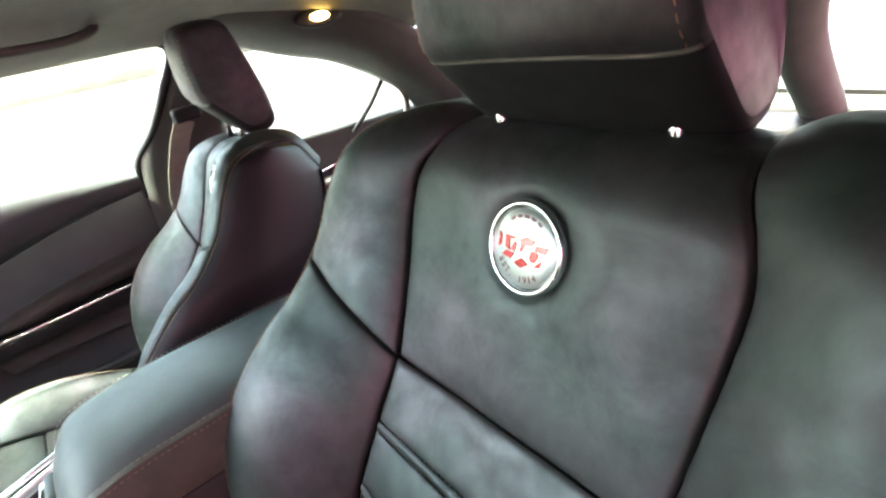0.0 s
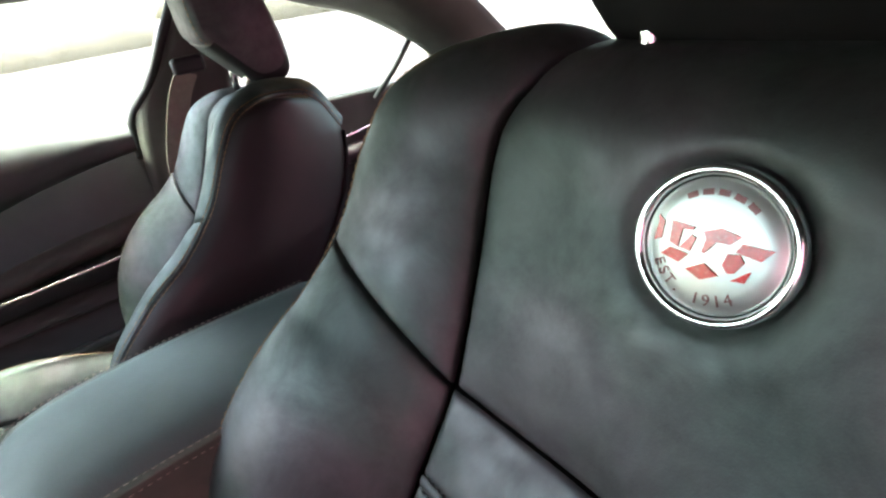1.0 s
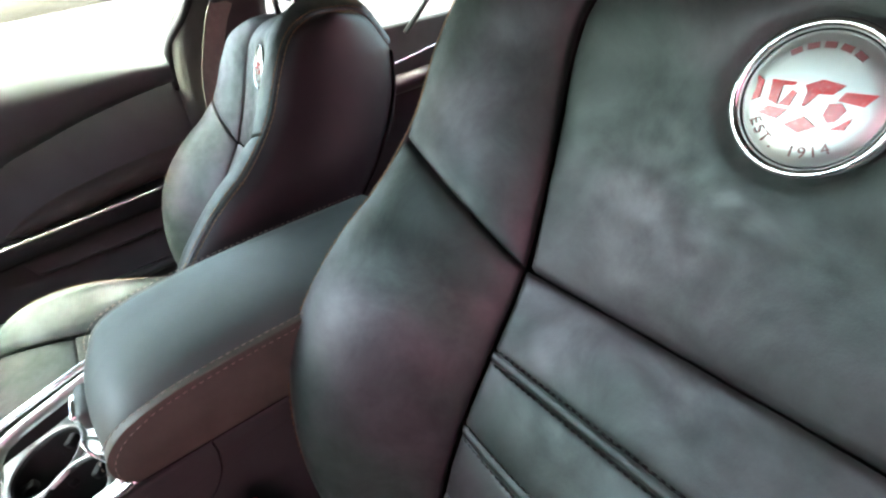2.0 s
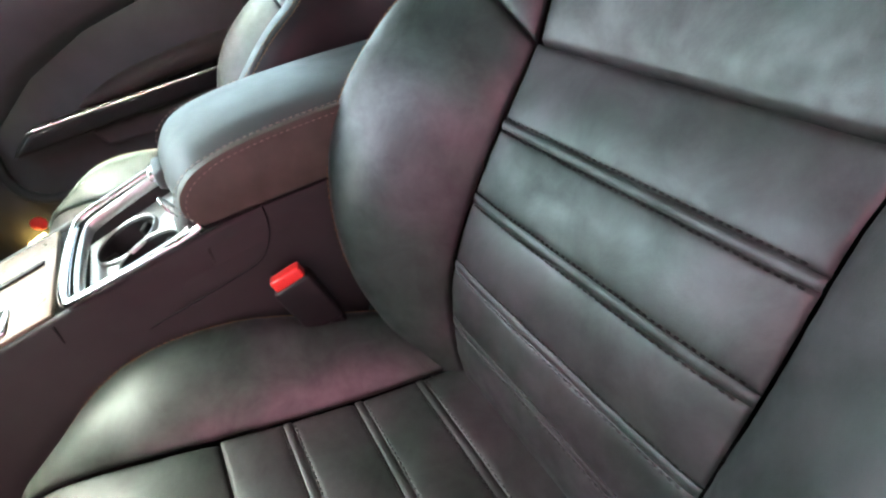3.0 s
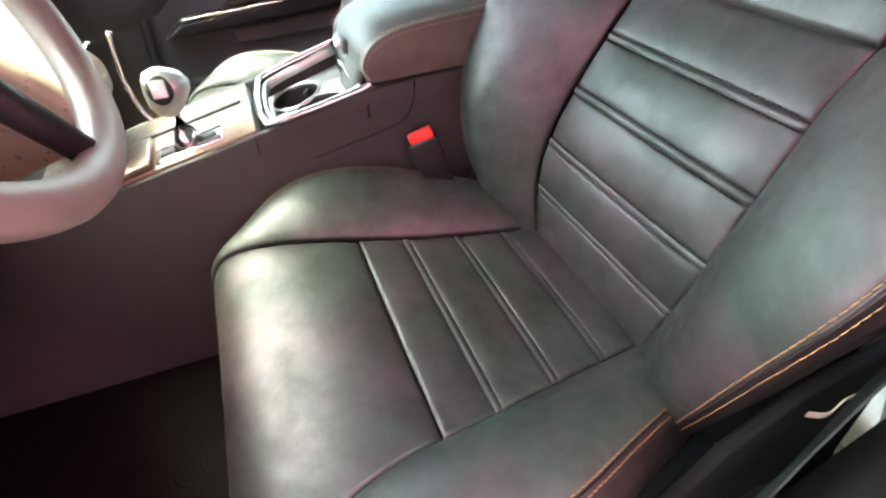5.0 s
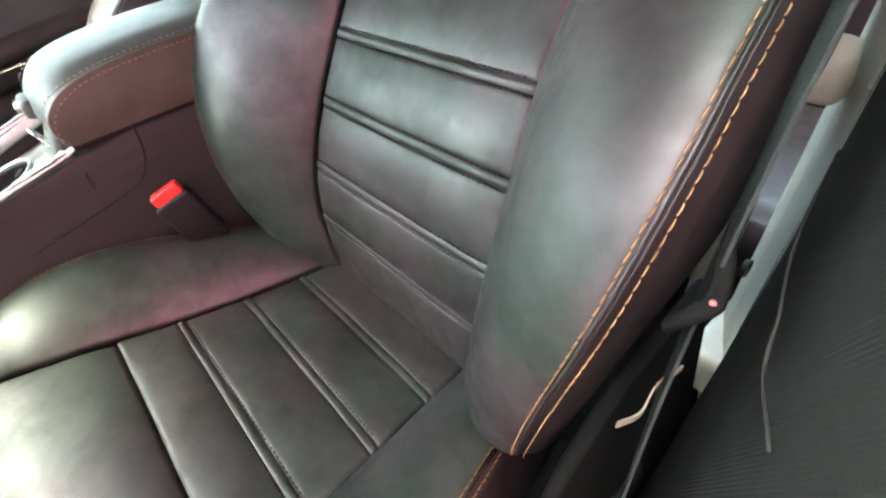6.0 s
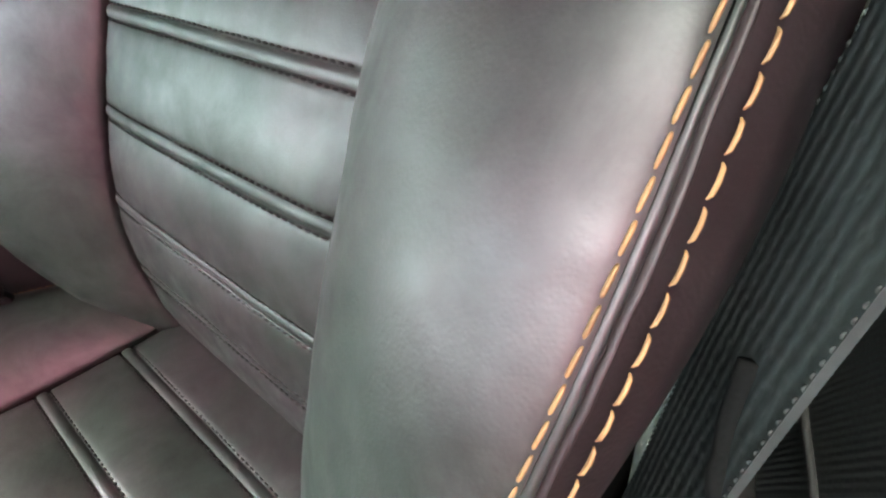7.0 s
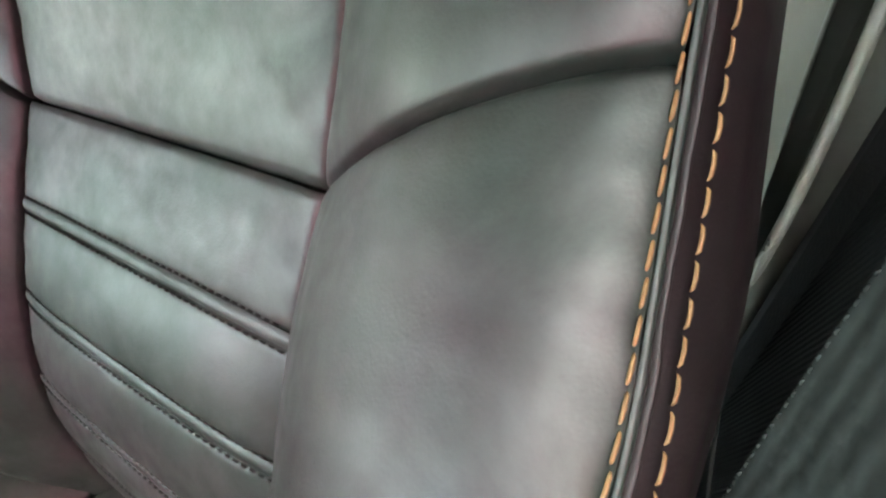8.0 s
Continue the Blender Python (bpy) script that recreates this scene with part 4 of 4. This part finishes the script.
# cup holder well with a bright surround; the top slopes forward
bez = spline([(near(-0.06, -0.003), -0.058, 0.716), (near(-0.08, -0.002), -0.075, 0.709), (near(-0.13, -0.003), -0.13, 0.695), (near(-0.19, -0.004), -0.196, 0.680), (near(-0.21, -0.016), -0.212, 0.676), (MID, -0.216, 0.672), (LX + 0.040, -0.208, 0.672), (LX + 0.022, -0.19, 0.678), (LX + 0.02, -0.13, 0.694), (LX + 0.02, -0.06, 0.712)], 6)
part("bezel", tube(bez, 0.0062, 10, flat=0.75), CHROME, console, "bright chrome surround")
inner = [(x + (MID - x) * 0.13, y + (-0.137 - y) * 0.13, z - 0.010) for x, y, z in bez]
part("bezel_liner", tube(inner, 0.0052, 8, flat=1.6), SATIN, console, "satin metal inner step of the surround")
slope = math.atan2(0.040, 0.15)
tilt = Matrix.Rotation(slope, 4, "X")
well_c = Vector((MID + 0.004, -0.142, 0.658))


def placed(bm):
    bm.transform(Matrix.Translation(well_c) @ tilt)
    return bm


CUPS = [Vector((-0.040, -0.012, -0.001)), Vector((0.036, 0.014, -0.001))]
for sx, cy_, _ in CUPS:
    hold = part("cup_holder", placed(lathe([(0.0, -0.070), (0.035, -0.070), (0.0385, -0.003), (0.0405, 0.003), (0.043, 0.0), (0.043, -0.034)], (sx, cy_, 0), 40)), RUBBER, console, "black round cup holder")
    part("ring", placed(lathe([(0.0400, 0.001), (0.0408, 0.0045), (0.0425, 0.0045), (0.0436, 0.000)], (sx, cy_, 0), 40)), SATIN, hold)
    for q in range(3):
        an = 2.1 * q + 0.4
        part("finger", placed(rounded_box((0.020, 0.009, 0.010), (sx + 0.034 * math.cos(an), cy_ + 0.034 * math.sin(an), -0.012), 0.002, turn=Matrix.Rotation(an, 4, "Z"))), PLASTIC, hold, "black grip finger")
deck = bmesh.new()
bmesh.ops.create_grid(deck, x_segments=76, y_segments=56, size=1.0)
for v in deck.verts:
    v.co = (v.co.x * 0.095, v.co.y * 0.070 + 0.003, -0.001)
bmesh.ops.delete(deck, geom=[q for q in deck.faces if any((q.calc_center_median() - c).length < 0.0405 for c in CUPS)], context="FACES")
part("deck", placed(deck), SATIN, console, "satin grey deck of the cup holder well")
POD_X = -0.352
pod = part("power_socket", rounded_box((0.075, 0.014, 0.066), (POD_X, -0.070, 0.716), 0.013, turn=Matrix.Rotation(radians(-25), 4, "X")), LID_LEATHER, console, "grey socket cover")
loop = [Vector((POD_X + 0.002 + 0.014 * math.cos(a), -0.0800 - 0.008 * math.sin(a), 0.716 + 0.019 * math.sin(a))) for a in np.linspace(0, 2 * math.pi, 28, endpoint=False)]
part("loop", tube(loop, 0.0016, 6, closed=True, up=(0, 1, 0)), CHROME, pod, "bright oval loop")

# selector plate and lever
rake = 0.197
plate = part("selector_plate", narrowed(prism([(-0.56, 0.600), (-0.56, 0.606), (-0.228, 0.671), (-0.228, 0.663)], LX + 0.025, RX - 0.006, 0.002)), SILVER, console, "pale silver selector plate in sun")
part("slot", rounded_box((0.008, 0.16, 0.003), (MID - 0.03, -0.32, 0.6545), 0.001, turn=Matrix.Rotation(rake, 4, "X")), RUBBER, plate)
SEL_X = -0.360
part("gate", rounded_box((0.046, 0.1, 0.006), (SEL_X, -0.325, 0.6535), 0.003, turn=Matrix.Rotation(rake, 4, "X")), CHROME, plate)
part("gate_slot", rounded_box((0.016, 0.085, 0.003), (SEL_X, -0.325, 0.6570), 0.001, turn=Matrix.Rotation(rake, 4, "X")), RUBBER, plate, "dark selector slot")
sel = part("selector", tube([(SEL_X, -0.328, 0.650), (SEL_X, -0.324, 0.672), (SEL_X, -0.326, 0.722)], [0.021, 0.017, 0.016], 12), CHROME, console, "gear selector")
kn = [(0.0, -0.032), (0.010, -0.031), (0.017, -0.022), (0.023, -0.004), (0.026, 0.014), (0.024, 0.026), (0.016, 0.034), (0.0, 0.036)]
part("knob", lathe(kn, sides=28, turn=Matrix.Translation((SEL_X, -0.328, 0.732)) @ Matrix.Rotation(radians(-20), 4, "X") @ Matrix.Diagonal((0.85, 1.15, 0.95, 1))), SATIN, sel, "bright rounded selector knob")
face_to = Vector((0.88, 0.0, 0.42)).normalized()
face_turn = face_to.to_track_quat("Z", "Y").to_matrix().to_4x4()
knob_c = Vector((SEL_X, -0.330, 0.736))
face = part("knob_face", lathe([(0.0, 0.0035), (0.014, 0.003), (0.017, 0.0015), (0.018, -0.006)], sides=28, turn=Matrix.Translation(knob_c + face_to * 0.0250) @ face_turn @ Matrix.Diagonal((0.92, 1.08, 1, 1))), RUBBER, sel, "dark glossy face")
part("knob_window", rounded_box((0.019, 0.023, 0.004), tuple(knob_c + face_to * 0.0280), 0.0018, 2, face_turn), SATIN, face, "pale inlay")

# belt buckle between seat and console
buckle = thing("belt_buckle", "black seat belt buckle with red release button beside the console", "seat belt buckle")
up = Vector((-0.15, -0.28, 0.95)).normalized()
across = Vector((0.15, 0.86, 0.45))
across = (across - up * across.dot(up)).normalized()
bt = Matrix.Translation((-0.259, -0.006, 0.645)) @ Matrix((across.cross(up), across, up)).transposed().to_4x4()
for name, size, at, bevel, mat, label in (("housing", (0.024, 0.047, 0.072), (0, 0, -0.049), 0.005, PLASTIC, ""), ("button", (0.017, 0.037, 0.022), (0, 0, -0.011), 0.003, RED_PLASTIC, "red release button"),
                                          ("boot", (0.018, 0.040, 0.018), (0, 0, -0.090), 0.004, RUBBER, "black rubber boot"), ("stalk", (0.008, 0.030, 0.10), (0, 0, -0.14), 0.003, RUBBER, "")):
    bm = rounded_box(size, at, bevel, 3)
    bm.transform(bt)
    part(name, bm, mat, buckle, label)

# ---- driver's side pillar, belt and sill ----
post = thing("pillar_2", "near door pillar with ribbed black trim and pale rear half", "pillar", kind="structure")


def wrapped(sections, n=6):
    a = np.array(sections, float)
    k = a.shape[1]
    return spline(a.reshape(a.shape[0], -1), n).reshape(-1, k, 3)


def edge_in(z):
    return (min(0.3165 + 0.09 * (z - 0.75), 0.345), 0.316 + 0.04 * max(z - 0.8, 0))


def edge_out(z):
    return (0.388 + 0.20 * (z - 0.75) - 0.25 * max(z - 0.95, 0), 0.062 - 0.08 * (z - 0.75) + 0.2 * max(z - 0.85, 0))


# set back from the gap and drawn inboard towards the rear
REAR_PROFILE = ((0.020, 0.002), (0.045, 0.006), (0.075, 0.010), (0.105, 0.018), (0.140, 0.036), (0.175, 0.052))
front_rows, rear_rows, slit = [], [], []
for z in (0.25, 0.45, 0.64, 0.80, 1.0, 1.2):
    (xi, yi), (xo, yo) = edge_in(z), edge_out(z)
    row = [(xo + 0.09, yo + 0.03, z), (xo + 0.03, yo - 0.004, z), (xo + 0.008, yo, z)]
    for t in (0.2, 0.45, 0.7, 0.9, 1.0):
        row.append((xo + (xi - xo) * t - 0.010 * math.sin(math.pi * t), yo + (yi - yo) * t - 0.003 * math.sin(math.pi * t), z))
    front_rows.append(row)
    slit.append((xi + 0.003, yi + 0.009, z))
    rear_rows.append([(xi + 0.014, yi + 0.018, z)] + [(xi - d, yi + u, z) for u, d in REAR_PROFILE] + [(xi + 0.05, yi + 0.22, z)])
part("lower_trim", grid_mesh("lower_trim", wrapped(front_rows, 8)), RIBBED, post, "finely ribbed black pillar trim")
part("gap", belt_strip(slit, 0.020, 0.004, (-0.1, 1, 0)), RUBBER, post, "black gap")
part("rear_trim", grid_mesh("rear_trim", wrapped(rear_rows, 8)), GREY_TRIM, post, "pale grey rear half")


def on_front(t, z):
    """A point of the ribbed half, from the door edge (0) to the gap (1)."""
    (xi, yi), (xo, yo) = edge_in(z), edge_out(z)
    return (xo + (xi - xo) * t - 0.010 * math.sin(math.pi * t) - 0.0005, yo + (yi - yo) * t - 0.003 * math.sin(math.pi * t), z)


edge = np.array([[on_front(t, z) for t in (0.935, 0.95, 0.98, 1.0)] for z in np.linspace(0.45, 1.15, 24)]) - np.array((0.0008, 0.0004, 0.0))
part("edge_strip", grid_mesh("edge_strip", edge), PLASTIC, post, "smooth black edge of the ribbed trim")
seam = [on_front(t, z) for t, z in ((0.98, 0.742), (0.80, 0.730), (0.64, 0.728), (0.52, 0.730), (0.40, 0.732), (0.28, 0.722), (0.10, 0.735))]
part("seam_bead", tube(spline(seam, 8), 0.0012, 6), DARK_THREAD, post, "thin dark seam bead")
part("door_seal", tube(spline([(edge_out(z)[0] + 0.013, edge_out(z)[1] - 0.004, z) for z in (0.25, 0.45, 0.64, 0.8, 1.0, 1.2)], 6), 0.0055, 8), SEAL, post, "brown-black rubber door seal")


def on_rear(u, v):
    """A point of the pale half: u to the rear, v up."""
    z = 0.850 + v
    xi, yi = edge_in(z)
    return Vector((xi - 0.002 - np.interp(0.066 + u, [q[0] for q in REAR_PROFILE], [q[1] for q in REAR_PROFILE]), yi + 0.066 + u, z))


gr = [on_rear((0.030 * math.cos(a) + 0.30 * 0.085 * math.sin(a)) * (0.9 + 0.1 * math.sin(a)), 0.085 * math.sin(a)) for a in np.linspace(0, 2 * math.pi, 36, endpoint=False)]
bm = bmesh.new()
bm.faces.new([bm.verts.new(q + Vector((-0.001, 0, 0))) for q in gr])
grille = part("grille", bm, RUBBER, post, "dark slotted grille", smooth=False)
part("frame", tube(gr, 0.0028, 8, closed=True), GREY_TRIM, grille, "raised pale frame")
for k in range(22):
    u = -0.025 + 0.050 * k / 21
    w = 0.066 * math.sqrt(max(1 - (u / 0.036) ** 2, 0))
    part("slat", tube([on_rear(u * 0.8 - 0.3 * w, -w) + Vector((-0.002, -0.001, 0)), on_rear(u * 0.8 + 0.3 * w, w) + Vector((-0.002, -0.001, 0))], 0.0006, 5), HEADLINER, grille)

belt = thing("seat_belt", "dark grey seat belt webbing hanging taut beside the near pillar", "seat belt")


def belt_point(z, u, v=0.0):
    """A point of the hanging belt: u across from its front edge, v off its face."""
    h = z - 0.75
    x, y = 0.324 + 0.046 * h + 0.2 * min(h * h, 0.04) + 0.03 * max(h - 0.2, 0), 0.125 + 0.245 * h
    return (x - 0.31 * u - 0.95 * v, y + 0.95 * u - 0.31 * v, z)


BELT_WIDE, BELT_THICK = 0.056, 0.0016
zs = np.linspace(0.50, 1.20, 60)
ring = [(0.0, -1), (0.05, -1)] + [(0.05 + 0.9 * k / 10, -1) for k in range(1, 11)] + [(1.0, -1), (1.0, 1)] + [(1.0 - k / 4, 1) for k in range(1, 5)] + [(0.0, -1)]
pts = np.array([[belt_point(z, u * BELT_WIDE, -0.5 * BELT_THICK * v) for u, v in ring] for z in zs])
part("webbing", grid_mesh("webbing", pts), WEBBING_NEAR, belt, smooth=False)
for u in (0.0006, BELT_WIDE - 0.0006):
    line = np.array([belt_point(z, u, 0.0010) for z in zs])
    part("selvage", stitches(line, np.tile((-0.95, -0.31, 0.0), (len(line), 1)), 0.0016, 0.0012, 0.00030, lift=0.0), WEBBING_NEAR, belt, "ridged woven edge")
tongue = part("tongue", tube(spline([(0.320, 0.152, 0.790), (0.322, 0.142, 0.777), (0.328, 0.128, 0.769), (0.331, 0.116, 0.766), (0.326, 0.109, 0.761), (0.317, 0.108, 0.748)], 6), [0.0034] * 8 + [0.0044] * 10 + [0.0052] * 12 + [0.004], 10, flat=0.7), MATT_BLACK, belt, "black plastic belt tongue")
part("tip", lathe([(0.0, 0.0014), (0.0014, 0.0010), (0.0016, 0.0)], (0.3315, 0.1130, 0.7688), 12), FIGURE, tongue, "small red mark")
anchor = thing("belt_anchor", "plastic belt anchor cover on the sill behind the seat, sunlight in its pale colour", "belt anchor")
part("webbing", belt_strip([(0.262, 0.60, 1.0), (0.250, 0.52, 0.86), (0.240, 0.47, 0.76), (0.232, 0.44, 0.66), (0.225, 0.43, 0.56), (0.22, 0.40, 0.40)], 0.040, 0.003, (0.55, 0.8, 0.1)), BELT, anchor, smooth=False)
part("cover", rounded_box((0.035, 0.04, 0.055), (0.262, 0.445, 0.735), 0.013, turn=Matrix.Rotation(radians(20), 4, "X")), BEIGE, anchor, "anchor cover painted pale for sunlight")
part("bolt", lathe([(0.0, 0.006), (0.008, 0.005), (0.009, 0.0)], (0.278, 0.35, 0.585), 16, Matrix.Rotation(radians(-90), 4, "Y")), PLASTIC, anchor)
# Never in view; its swing is set to block light from the front right.
open_door = thing("door_4", "driver's door standing open out of view, with dark vinyl inner card", "car door", kind="structure")
swing = Matrix.Translation((0.47, -0.92, 0)) @ Matrix.Rotation(radians(-30), 4, "Z")
bm = prism([(0.0, 0.24), (0.0, 0.90), (0.25, 0.93), (1.1, 0.96), (1.1, 0.30), (1.0, 0.24)], 0.0, 0.09, 0.03, 3)
bm.transform(swing)
part("door_card", bm, DOOR_TRIM, open_door)
bm = tube(spline([(0.05, 0.1, 0.91), (0.02, 0.45, 1.18), (0.0, 0.7, 1.24), (0.0, 0.95, 1.22), (0.04, 1.07, 0.95)], 6), 0.02, 8)
bm.transform(swing)
part("window_frame", bm, RUBBER, open_door)
near_rear = thing("door_3", "rear door interior behind the near pillar, daylight in its pale colour", "car door", kind="structure")
part("door_card", prism([(0.62, 0.30), (1.25, 0.30), (1.25, 0.84), (0.62, 0.80)], 0.36, 0.44, 0.015, 3), BEIGE, near_rear)
part("armrest", rounded_box((0.07, 0.4, 0.06), (0.34, 0.86, 0.64), 0.02, 3), BEIGE, near_rear)
tagged(part("scuff_plate", prism([(0.40, 0.30), (0.40, 0.37), (1.1, 0.37), (1.1, 0.30)], 0.22, 0.40, 0.015, 3), BEIGE), "sill plate of the rear door opening, sunlight in its pale colour", "sill", kind="structure")
tagged(part("sill", prism([(-0.9, 0.2), (-0.9, 0.36), (0.3, 0.36), (0.3, 0.2)], 0.40, 0.52, 0.02, 3), PLASTIC), "dark door sill trim", "sill", kind="structure")

# ---- dashboard and wheel ----
dash = thing("dashboard", "sunlit black dashboard with a pale radio panel", "dashboard")
part("top_pad", prism([(-1.15, 0.60), (-1.15, 1.03), (-0.95, 1.05), (-0.76, 1.03), (-0.62, 0.99), (-0.60, 0.95), (-0.62, 0.76), (-0.72, 0.60)], -1.24, 0.44, 0.03, 4), CONSOLE, dash)
stack = part("radio_panel", prism([(-0.95, 0.60), (-0.95, 0.98), (-0.66, 0.965), (-0.56, 0.90), (-0.46, 0.79), (-0.42, 0.735), (-0.425, 0.685), (-0.6, 0.64)], -0.555, -0.35, 0.02, 3), SILVER, dash, "pale silver radio panel")
part("trim_bow", tube(spline([(-0.553, -0.40, 0.775), (-0.555, -0.406, 0.74), (-0.555, -0.41, 0.69), (-0.552, -0.402, 0.64), (-0.54, -0.372, 0.605)], 6), 0.004, 8), CHROME, stack, "bright curved trim")
for k in range(4):
    part("knob", lathe([(0.0, 0.005), (0.013, 0.004), (0.015, 0.0)], (-0.52 + 0.045 * k, -0.435, 0.762), 20, Matrix.Rotation(radians(40), 4, "X")), CHROME, stack)
part("screen", rounded_box((0.15, 0.008, 0.08), (-0.455, -0.510, 0.826), 0.004, turn=Matrix.Rotation(radians(55), 4, "X")), RUBBER, stack)
part("tray_lid", rounded_box((0.09, 0.07, 0.008), (-0.375, -0.415, 0.643), 0.003, turn=Matrix.Rotation(radians(12), 4, "X")), SILVER, console, "pale tray lid in sun")
# Panel and hood below are out of view, added to shade the footwell.
part("knee_panel", prism([(-0.80, 0.42), (-0.80, 0.66), (-0.60, 0.77), (-0.545, 0.73), (-0.56, 0.60), (-0.68, 0.42)], -0.24, 0.43, 0.02, 3), PLASTIC, dash, "unseen dark panel added under the dashboard to shade the footwell")
part("binnacle", prism([(-0.80, 0.92), (-0.80, 1.06), (-0.70, 1.085), (-0.53, 1.075), (-0.505, 1.05), (-0.53, 1.02), (-0.60, 0.90)], -0.2, 0.2, 0.02, 3), PLASTIC, dash, "unseen instrument hood added to shade the footwell")
wheel = thing("steering_wheel", "pale leather steering wheel rim in sunlight", "steering wheel")
wc, wr_ = Vector((-0.01, -0.415, 0.985)), 0.19
wt = Matrix.Translation(wc) @ Matrix.Rotation(radians(25), 4, "X")
rim_path = [wt @ Vector((wr_ * math.cos(a), 0, wr_ * math.sin(a))) for a in np.linspace(0, 2 * math.pi, 64, endpoint=False)]
WHEEL = material("grey wheel leather", (0.16, 0.15, 0.135), 0.45, grain=0.25, grain_scale=700, mottling=0.1)
part("rim", tube(rim_path, 0.0165, 14, closed=True, up=(0, 1, 0.4)), WHEEL, wheel, "padded grey rim")
bm = lathe([(0.0, 0.03), (0.05, 0.028), (0.068, 0.012), (0.07, -0.02), (0.0, -0.03)], sides=32, turn=wt @ Matrix.Translation((0, -0.03, 0)) @ Matrix.Rotation(radians(-90), 4, "X"))
part("hub", bm, PLASTIC, wheel)
for a in (0, math.pi, -math.pi / 2):
    p0, p1 = wt @ Vector((0.05 * math.cos(a), -0.02, 0.05 * math.sin(a))), wt @ Vector((0.178 * math.cos(a), 0, 0.178 * math.sin(a)))
    part("spoke", tube([p0, (p0 + p1) / 2, p1], [0.018, 0.013, 0.011], 10), PLASTIC, wheel)
part("column", tube([wt @ Vector((0, -0.05, 0)), (-0.01, -0.72, 0.83)], 0.045, 14), PLASTIC, wheel)
